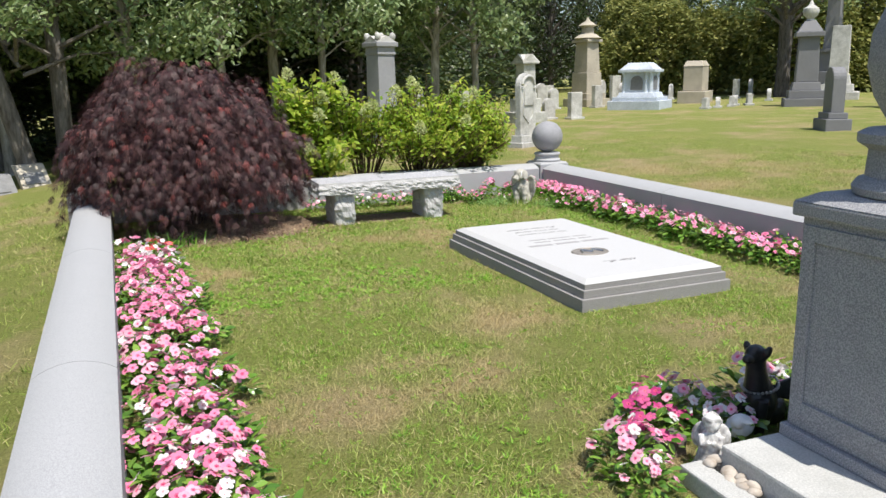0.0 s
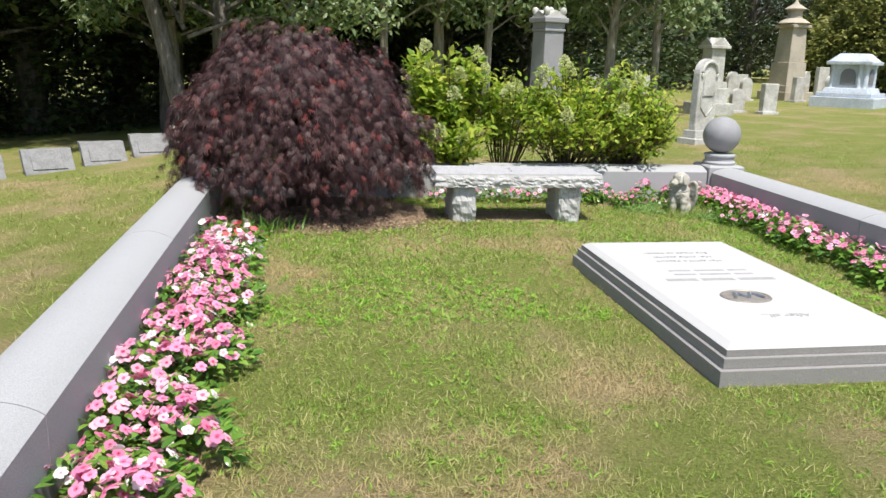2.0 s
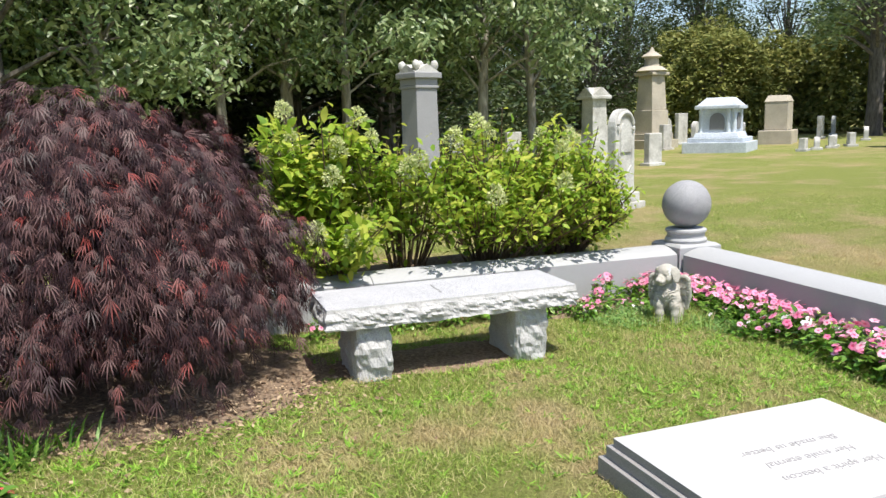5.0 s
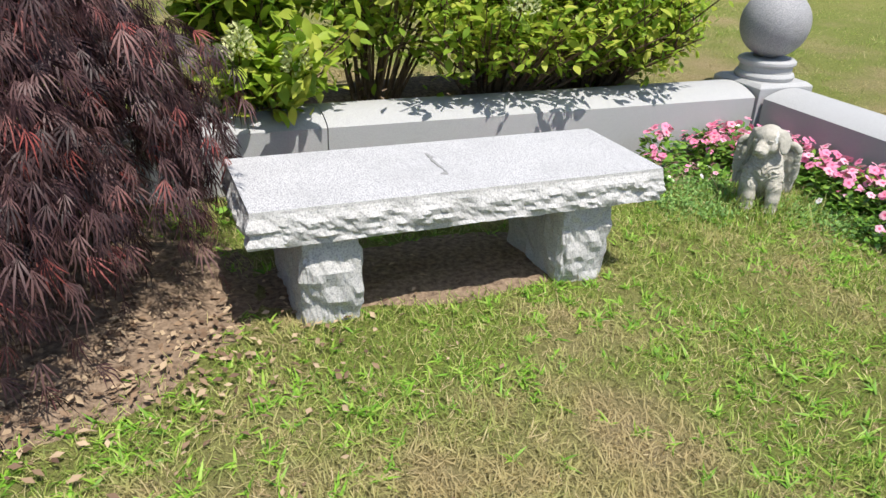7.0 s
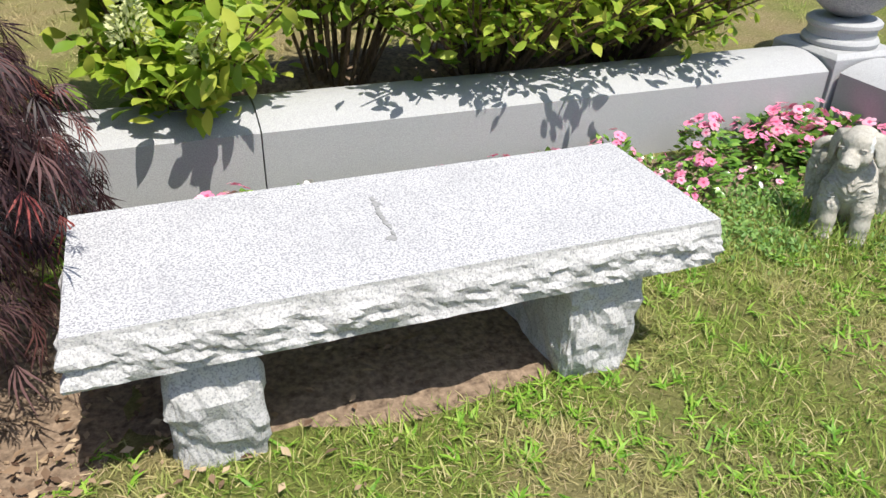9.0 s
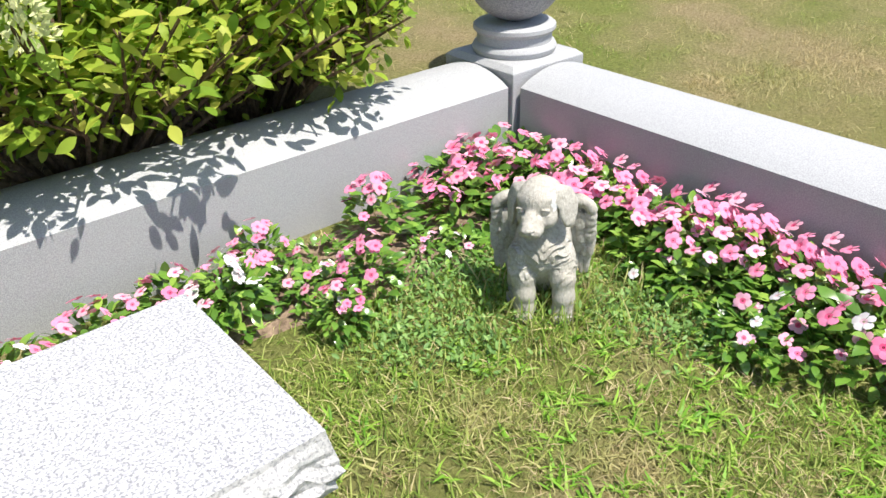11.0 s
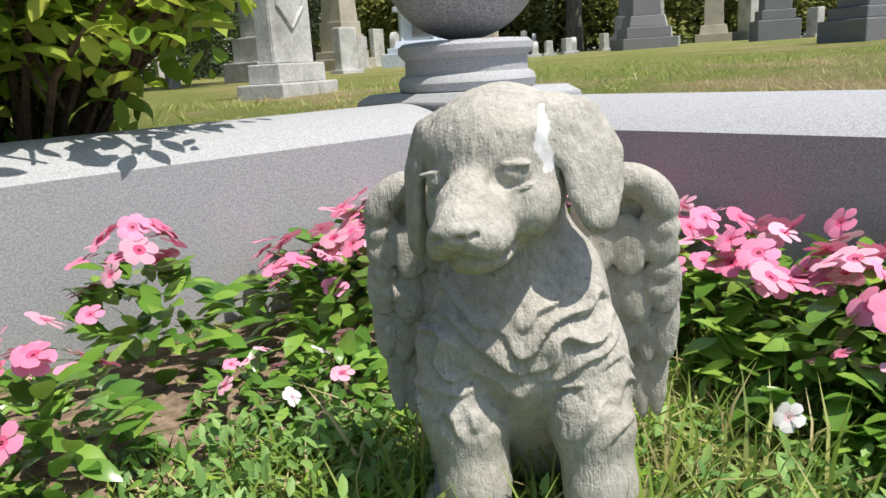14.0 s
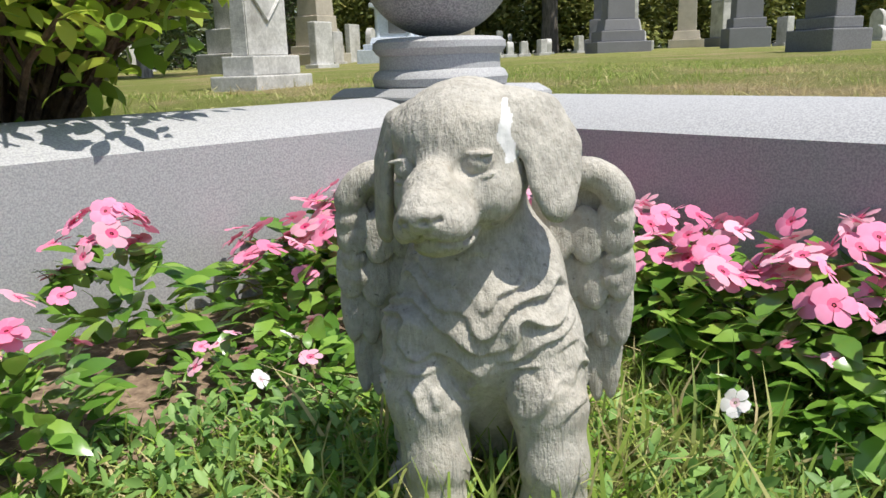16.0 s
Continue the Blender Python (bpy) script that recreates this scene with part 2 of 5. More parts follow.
def box(x0, x1, y0, y1, z0, z1, bevel=0.0, bm=None, taper=1.0):
    """A block with softened edges; taper: how much narrower its top is."""
    own = bmesh.new()
    bmesh.ops.create_cube(own, size=1)
    for v in own.verts:
        k = taper if v.co.z > 0 else 1.0
        v.co = Vector(((x0 + x1) / 2 + v.co.x * (x1 - x0) * k, (y0 + y1) / 2 + v.co.y * (y1 - y0) * k, (z0 + z1) / 2 + v.co.z * (z1 - z0)))
    if bevel:
        bmesh.ops.bevel(own, geom=own.edges[:], offset=bevel, segments=2, affect="EDGES", profile=0.6)
    return merge(bm, own)


def merge(bm, own):
    if bm is None:
        return own
    me = bpy.data.meshes.new("tmp")
    own.to_mesh(me)
    own.free()
    bm.from_mesh(me)
    bpy.data.meshes.remove(me)
    return bm


def lathe(profile, steps=40, bm=None, at=(0, 0)):
    """Turned shape from (radius, z) pairs, closed at both ends."""
    own = bmesh.new()
    rings = []
    for r, z in profile:
        rings.append([own.verts.new((at[0] + r * math.cos(2 * math.pi * k / steps), at[1] + r * math.sin(2 * math.pi * k / steps), z)) for k in range(steps)])
    for a, b in zip(rings, rings[1:]):
        for k in range(steps):
            own.faces.new((a[k], a[(k + 1) % steps], b[(k + 1) % steps], b[k]))
    own.faces.new(rings[0][::-1])
    own.faces.new(rings[-1])
    return merge(bm, own)


def blob(c, r, rot=(0, 0, 0), sub=2, bm=None):
    own = bmesh.new()
    bmesh.ops.create_icosphere(own, subdivisions=sub, radius=1)
    bmesh.ops.transform(own, matrix=Matrix.LocRotScale(c, Euler([radians(a) for a in rot]), r), verts=own.verts)
    return merge(bm, own)


def tube(points, radii, sides=7, bm=None):
    """A tapered limb along a line of points."""
    own = bmesh.new()
    rings = []
    for i, pt in enumerate(points):
        d = (Vector(points[min(i + 1, len(points) - 1)]) - Vector(points[max(i - 1, 0)])).normalized()
        q = d.to_track_quat("Z", "Y")
        rings.append([own.verts.new(Vector(pt) + q @ Vector((radii[i] * math.cos(2 * math.pi * k / sides), radii[i] * math.sin(2 * math.pi * k / sides), 0))) for k in range(sides)])
    for a, b in zip(rings, rings[1:]):
        for k in range(sides):
            own.faces.new((a[k], a[(k + 1) % sides], b[(k + 1) % sides], b[k]))
    own.faces.new(rings[0][::-1])
    own.faces.new(rings[-1])
    return merge(bm, own)


def roughen(bm, amount, scale, keep=None, seed=0.0):
    """Pushes the surface in and out like split rock."""
    bm.normal_update()
    for v in bm.verts:
        if keep is None or not keep(v.co):
            k = noise.fractal(v.co * scale + Vector((seed, seed, seed)), 0.8, 2.2, 4)
            v.co += v.normal * k * amount
    return bm


def cut(bm, n):
    bmesh.ops.subdivide_edges(bm, edges=bm.edges[:], cuts=n, use_grid_fill=True)
    return bm


def cloud(name, tv, tf, locs, ways, rolls, sizes, mats, slots=None):
    """One mesh of many small pieces: template (lying along +x, facing +z) set at locs along ways."""
    tv, tf = np.array(tv, float), np.array(tf, int)
    locs, ways = np.array(locs, float), np.array(ways, float)
    n, k, f = len(locs), len(tv), len(tf)
    x = ways / (np.linalg.norm(ways, axis=1, keepdims=True) + 1e-9)
    up = np.tile([0.0, 0.0, 1.0], (n, 1)) + 1e-3
    y = np.cross(up, x)
    y /= np.linalg.norm(y, axis=1, keepdims=True) + 1e-9
    z = np.cross(x, y)
    c, s = np.cos(rolls)[:, None], np.sin(rolls)[:, None]
    y, z = c * y + s * z, c * z - s * y
    sz = np.array(sizes, float).reshape(n, 1, 1)
    v = locs[:, None] + sz * (tv[None, :, :1] * x[:, None] + tv[None, :, 1:2] * y[:, None] + tv[None, :, 2:3] * z[:, None])
    faces = (tf[None] + (np.arange(n) * k)[:, None, None]).reshape(-1)
    w = tf.shape[1]
    me = bpy.data.meshes.new(name)
    me.vertices.add(n * k)
    me.vertices.foreach_set("co", v.reshape(-1))
    me.loops.add(n * f * w)
    me.loops.foreach_set("vertex_index", faces)
    me.polygons.add(n * f)
    me.polygons.foreach_set("loop_start", np.arange(0, n * f * w, w))
    me.update(calc_edges=True)
    me.polygons.foreach_set("use_smooth", [True] * len(me.polygons))
    for m in mats if isinstance(mats, (list, tuple)) else [mats]:
        me.materials.append(m)
    if slots is not None:
        me.polygons.foreach_set("material_index", np.tile(slots, n))
    return me


rng = np.random.default_rng(7)


def directions(n, up=0.0, spread=1.0):
    d = rng.normal(size=(n, 3)) * spread
    d[:, 2] += up
    return d / (np.linalg.norm(d, axis=1, keepdims=True) + 1e-9)


OVAL_V = [(0, 0, 0), (0.3, 0.2, 0.05), (0.3, -0.2, 0.05), (0.7, 0.17, 0.03), (0.7, -0.17, 0.03), (1, 0, -0.08), (0.35, 0, 0), (0.7, 0, -0.02)]
LEAF_V = [(0, 0, 0)] + [(x, y, z) for x, w, z in ((0.16, 0.13, 0.02), (0.36, 0.21, 0.05), (0.58, 0.22, 0.05), (0.80, 0.14, 0.0)) for y in (w, 0.0, -w) for z in (z if y else z - 0.05,)] + [(1, 0, -0.12)]
LEAF_F = [(0, 2, 1), (0, 3, 2)] + [f for k in (1, 4, 7) for f in ((k, k + 1, k + 4), (k, k + 4, k + 3), (k + 1, k + 2, k + 5), (k + 1, k + 5, k + 4))] + [(10, 11, 13), (11, 12, 13)]
OVAL_F = [(0, 6, 1), (0, 2, 6), (6, 7, 3), (6, 3, 1), (6, 2, 4), (6, 4, 7), (7, 5, 3), (7, 4, 5)]
KITE_V = [(0, 0, 0), (0.45, 0.26, 0.05), (1, 0, -0.05), (0.45, -0.26, 0.05)]
KITE_F = [(0, 1, 2), (0, 2, 3)]
BLADE_V = [(0, -0.05, 0), (0, 0.05, 0), (0.55, 0.035, 0.06), (0.55, -0.035, 0.06), (1, 0, -0.08)]
BLADE_F = [(0, 1, 2), (0, 2, 3), (3, 2, 4)]
THIN_V = [(x, y * 0.42, z) for x, y, z in BLADE_V]
PALM_V, PALM_F = [(0, 0, 0)], []
for k, (a, ln) in enumerate([(-34, 0.66), (-17, 0.90), (0, 1.08), (17, 0.90), (34, 0.66)]):
    ca, sa = math.cos(radians(a)), math.sin(radians(a))
    b0 = len(PALM_V)
    PALM_V += [(0.45 * ln * ca - 0.027 * sa, 0.45 * ln * sa + 0.027 * ca, 0.02), (0.45 * ln * ca + 0.027 * sa, 0.45 * ln * sa - 0.027 * ca, 0.02), (ln * ca, ln * sa, -0.22 * ln)]
    PALM_F += [(0, b0 + 1, b0), (b0, b0 + 1, b0 + 2)]

# ---- ground ----


def level(x):
    return float(np.interp(x, [-40, -12, -8.4, -5.9, -3, 0.4, 5, 12, 30, 60], [-0.9, -0.62, -0.34, -0.06, 0.16, 0.30, 0.40, 0.50, 0.72, 0.9]))


def left_in(y):
    """The inner face of the left wall."""
    return -5.505 - 0.045 * y


def gz(x, y):
    inside = left_in(y) - 0.2 < x < 0.2 and y < 0.2
    if inside:
        return 0.0
    h = level(x)
    k = min(1, max(0, (y + 13) / 7))
    return h * (k * k * (3 - 2 * k)) if y < 0 else h


def axis(lo, hi, a, b, step):
    out, g, v = list(np.arange(a, b + 1e-6, step)), step, b
    while v < hi:
        g *= 1.25
        v += g
        out.append(v)
    g, v = step, a
    while v > lo:
        g *= 1.25
        v -= g
        out.insert(0, v)
    return np.array(out)


def build_ground():
    xs, ys = axis(-900, 900, -10, 6, 0.1), axis(-900, 900, -12, 6, 0.1)
    vs = np.array([(x, y, gz(x, y) + 0.012 * noise.noise(Vector((x * 1.5, y * 1.5, 0)))) for y in ys for x in xs])
    nx = len(xs)
    fs = [(j * nx + i, j * nx + i + 1, (j + 1) * nx + i + 1, (j + 1) * nx + i) for j in range(len(ys) - 1) for i in range(nx - 1)]
    me = bpy.data.meshes.new("ground")
    me.from_pydata(vs.tolist(), [], fs)
    me.materials.append(LAWN)
    me.polygons.foreach_set("use_smooth", [True] * len(me.polygons))
    thing("ground", "mown lawn with dry straw-coloured patches", "ground", kind="structure", mesh=me)


build_ground()

# ---- granite enclosure ----
ARRIS, CROWN = 0.315, 0.372


def wall_block(length, WALL_W):
    """A kerb stone with a gently arched top, along +y from 0, inner face at x = 0, body towards +x."""
    prof = [(0.006, -0.75), (0, 0.0), (0, ARRIS)]
    for k in range(1, 12):
        t = k / 12
        prof.append((WALL_W * t, ARRIS + (CROWN - ARRIS) * math.sin(math.pi * t) ** 0.8))
    prof += [(WALL_W, ARRIS), (WALL_W - 0.006, -0.75)]
    bm = bmesh.new()
    ends = [[bm.verts.new((x, y, z)) for x, z in prof] for y in (0.003, length - 0.003)]
    n = len(prof)
    for k in range(n):
        bm.faces.new((ends[0][k], ends[0][(k + 1) % n], ends[1][(k + 1) % n], ends[1][k]))
    bm.faces.new(ends[0])
    bm.faces.new(ends[1][::-1])
    bmesh.ops.recalc_face_normals(bm, faces=bm.faces[:])
    return bm


def build_wall(name, label, m, lengths, width=0.42):
    w = thing(name, label, "wall", m, kind="structure")
    y = 0.0
    for ln in lengths:
        part("granite_block", wall_block(ln, width), GRANITE, w, "", True).location = (0, y, 0)
        y += ln


build_wall("wall_east", "low grey granite kerb wall with a rounded top", pose(0.012, -10.6, 0), [2.5, 2.7, 2.7, 2.68])
build_wall("wall_north", "low grey granite kerb wall behind the bench", pose(-0.022, 0.012, 0, 0, 0, 90), [2.75, 2.72])
SKEW = math.degrees(math.atan(0.045))
lw = Matrix.Translation((left_in(0.02) , 0.02, 0)) @ pose(0, 0, 0, 0, 0, 180 + SKEW)
build_wall("wall_west", "low grey granite kerb wall along the flower bed", lw, [3.35, 2.6, 2.6, 2.0], 0.345)


def build_post(x, y, label):
    post = thing("corner_post", label, "post", pose(x, y, 0), "posts of the enclosure")
    part("pedestal", box(-0.218, 0.218, -0.218, 0.218, -0.7, 0.372, 0.006), GRANITE, post)
    b = bmesh.new()
    for z0, z1, w0, w1 in ((0.372, 0.392, 0.215, 0.19),):
        merge(b, box(-w0, w0, -w0, w0, z0, z1, 0.0, None, w1 / w0))
    part("cap", b, GRANITE, post)
    prof = [(0.165, 0.385), (0.182, 0.395), (0.187, 0.415), (0.178, 0.432), (0.166, 0.438), (0.164, 0.474), (0.172, 0.480), (0.182, 0.492), (0.181, 0.508), (0.168, 0.518), (0.13, 0.521)]
    part("collar", lathe(prof, 48), GRANITE, post, smooth=True)
    part("ball", lathe([(max(0.002, 0.215 * math.sin(math.pi * k / 24)), 0.735 - 0.215 * math.cos(math.pi * k / 24)) for k in range(25)], 48), MONGRAN, post, "rough grey granite ball", True)


build_post(0.205, 0.215, "grey granite corner post with a stone ball")
build_post(-5.735, 0.215, "grey granite corner post with a ball, half hidden by the maple")

# ---- bench ----


def patch_disc(rx, ry, n):
    bm = bmesh.new()
    a = [2 * math.pi * k / n for k in range(n)]
    ring = [(rx * math.cos(t) * rng.uniform(0.6, 1.2), ry * math.sin(t) * rng.uniform(0.6, 1.2)) for t in a]
    lo = [bm.verts.new((x, y, -0.002)) for x, y in ring]
    hi = [bm.verts.new((x, y, 0.0006)) for x, y in ring]
    bm.faces.new(hi)
    for k in range(n):
        bm.faces.new((lo[k], lo[(k + 1) % n], hi[(k + 1) % n], hi[k]))
    return bm


def build_bench():
    b = thing("bench", "rock-faced grey granite bench on two stone legs", "bench", pose(-2.57, -1.08, 0, 0, 0, 0.5))
    bm = box(-0.805, 0.805, -0.275, 0.275, 0.352, 0.478)
    for i, n in ((0, 110), (1, 38), (2, 9)):
        run = [e for e in bm.edges if abs(e.verts[0].co[i] - e.verts[1].co[i]) > 0.1 * (i < 2) + 0.05 * (i == 2)]
        bmesh.ops.subdivide_edges(bm, edges=run, cuts=n, use_grid_fill=True)
    top = 0.47
    for v in bm.verts:
        k = noise.fractal(Vector((v.co.x * 11, v.co.y * 11, v.co.z * 24)), 0.75, 2.1, 5)
        side = v.co.z < top
        if side and (abs(v.co.y) > 0.27 or abs(v.co.x) > 0.8):
            depth = min(1, (top - v.co.z) / 0.05)
            v.co.y += math.copysign(1, v.co.y) * (abs(v.co.y) > 0.27) * (0.018 * k + 0.018) * depth
            v.co.x += math.copysign(1, v.co.x) * (abs(v.co.x) > 0.8) * (0.018 * k + 0.012) * depth
        if v.co.z < 0.36:
            v.co.z += 0.012 * k
    me = mesh_of(bm, "seat", [BENCH, ROCKFACE])
    for f in me.polygons:
        f.material_index = 0 if f.normal.z > 0.9 else 1
    seat = part("seat", me, None, b)
    for k in range(9):   # dark weather streak across the seat
        y = -0.10 + 0.028 * k + rng.uniform(-0.008, 0.008)
        f = patch_disc(0.005 + 0.009 * rng.random(), 0.016, 14)
        o = part("lichen_stain", f, LICHEN, seat)
        o.location = (-0.045 + rng.normal(0, 0.006), y, 0.4796 + 0.0004 * (k % 3))
    for x in (-0.53, 0.51):
        leg = cut(box(x - 0.105, x + 0.105, -0.235, 0.19, -0.05, 0.36, 0.03), 11)
        for v in leg.verts:   # bulging, split faces
            k = 0.012 * math.sin(math.pi * min(1, max(0, v.co.z / 0.36)))
            v.co.y += math.copysign(k, v.co.y + 0.02)
            v.co.x += math.copysign(k * 0.7, v.co.x - x)
        roughen(leg, 0.024, 7, lambda c: c.z > 0.352, x * 5)
        roughen(leg, 0.008, 30, lambda c: c.z > 0.352, x)
        part("leg", leg, ROCKFACE, b)


build_bench()

# ---- memorial slab ----


def build_slab():
    s = thing("memorial_slab", "pale engraved granite memorial slab on a stepped grey base", "memorial", pose(-1.83, -4.02, 0.0, 0, 0, 1.6))
    part("base", box(-0.625, 0.625, -1.145, 1.145, -0.13, 0.085, 0.004), SLABSIDE, s, "darker grey granite base course")
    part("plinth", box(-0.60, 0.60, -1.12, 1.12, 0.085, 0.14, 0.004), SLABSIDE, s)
    bm = box(-0.578, 0.578, -1.097, 1.097, 0.14, 0.178, 0.003)
    lo = box(-0.573, 0.573, -1.092, 1.092, 0.178, 0.20, 0.0, None, 1.0)
    for v in lo.verts:
        if v.co.z > 0.19:
            v.co.x *= 0.53 / 0.573
            v.co.y *= 1.045 / 1.092
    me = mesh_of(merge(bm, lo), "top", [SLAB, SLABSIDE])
    # upward faces take the pale colour, all others the darker grey
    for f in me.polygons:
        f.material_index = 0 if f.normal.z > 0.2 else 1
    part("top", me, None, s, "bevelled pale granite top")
    med = lathe([(0.155, 0.1995), (0.15, 0.207), (0.135, 0.209), (0.13, 0.205), (0.05, 0.205)], 40)
    for v in med.verts:
        v.co.y *= 0.8
    ob = part("medallion", med, BRONZE, s, "oval bronze medallion")
    ob.location = (-0.05, -0.34, 0)
    em = bmesh.new()
    for k, (xa, xb) in enumerate([(-0.09, -0.05), (-0.05, 0.0), (0.0, 0.05), (0.05, 0.09)]):
        za, zb = ((-0.05, 0.05), (0.05, -0.04), (-0.04, 0.05), (0.05, -0.05))[k]
        tube([(xa, za, 0.208), (xb, zb, 0.208)], [0.01, 0.01], 6, em)
    part("emblem", em, STEEL, ob, "raised zigzag emblem")

    def words(name, text, size, y, x=0.0):
        cu = bpy.data.curves.new(name, "FONT")
        cu.body, cu.size, cu.align_x, cu.extrude, cu.shear = text, size, "CENTER", 0.001, 0.25
        ob = new(name, cu)
        dg = bpy.context.evaluated_depsgraph_get()
        me = bpy.data.meshes.new_from_object(ob.evaluated_get(dg))
        bpy.data.objects.remove(ob)
        me.materials.clear()
        me.materials.append(INK)
        o = part(name, me, None, s, "grey engraved lettering")
        o.location, o.rotation_euler = (x, y, 0.2012), (0, 0, math.pi)

    words("inscription", "Her spirit a beacon", 0.062, 0.50)
    words("inscription", "Her smile eternal", 0.062, 0.61)
    words("inscription", "She made us better", 0.062, 0.72)
    words("inscription", "After all...", 0.075, -0.66)
    # the engraved name and dates stay plain bars
    for y, segs, h in ((0.03, (-0.38, -0.17, -0.14, 0.08, 0.11, 0.36), 0.05), (0.15, (-0.27, -0.12, -0.09, 0.12, 0.15, 0.28), 0.028), (0.24, (-0.27, -0.12, -0.09, 0.12, 0.15, 0.28), 0.028)):
        for a, c2 in zip(segs[::2], segs[1::2]):
            part("engraved_line", box(a, c2, y - h / 2, y + h / 2, 0.1995, 0.2014), INK, s)


build_slab()

# ---- family monument by the entrance ----


def build_monument():
    m = thing("urn_monument", "tall grey granite monument with a turned stone urn", "monument", pose(-2.49, -7.60, 0))
    part("base", box(-0.58, 0.62, -0.62, 0.31, -0.1, 0.15, 0.012), CONCRETE, m, "pale stepped granite base")
    part("sub_base", box(-0.31, 0.31, -0.31, 0.30, 0.15, 0.20, 0.008), MONGRAN, m)
    bm = box(-0.285, 0.285, -0.285, 0.285, 0.20, 1.02, 0.004)
    part("shaft", bm, MONGRAN, m)
    for ax in (0, 1):
        fr = bmesh.new()
        for a in ((-0.27, -0.215, 0.24, 0.99), (0.215, 0.27, 0.24, 0.99), (-0.215, 0.215, 0.24, 0.31), (-0.215, 0.215, 0.93, 0.99)):
            merge(fr, box(-0.297, -0.283, a[0], a[1], a[2], a[3], 0.004))
        o = part("panel_frame", fr, MONGRAN, m)
        o.rotation_euler = (0, 0, ax * math.pi / 2)
    cap = box(-0.315, 0.315, -0.315, 0.315, 1.02, 1.075, 0.01)
    merge(cap, box(-0.315, 0.315, -0.315, 0.315, 1.075, 1.11, 0.006, None, 0.8))
    part("cornice", cap, MONGRAN, m)
    part("urn_foot", lathe([(0.226, 1.10), (0.254, 1.115), (0.260, 1.14), (0.243, 1.165), (0.220, 1.175), (0.215, 1.27), (0.232, 1.28), (0.254, 1.295), (0.254, 1.325), (0.226, 1.34), (0.169, 1.345)], 48), MONGRAN, m, smooth=True)
    part("urn", lathe([(0.147, 1.34), (0.169, 1.37), (0.215, 1.45), (0.243, 1.55), (0.237, 1.66), (0.198, 1.76), (0.136, 1.83), (0.119, 1.86), (0.158, 1.92), (0.249, 1.98), (0.271, 2.01), (0.260, 2.05), (0.136, 2.12), (0.027, 2.18)], 48), MONGRAN, m, smooth=True)


build_monument()


def voxel(name, bm, mat, size, label, category, m, smooth=2):
    """A carved figure as one skin."""
    ob = thing(name, label, category, m, mesh=mesh_of(bm, name, mat))
    r = ob.modifiers.new("skin", "REMESH")
    r.mode, r.voxel_size, r.use_smooth_shade = "VOXEL", size, True
    s = ob.modifiers.new("soft", "SMOOTH")
    s.factor, s.iterations = 0.4, smooth
    return ob


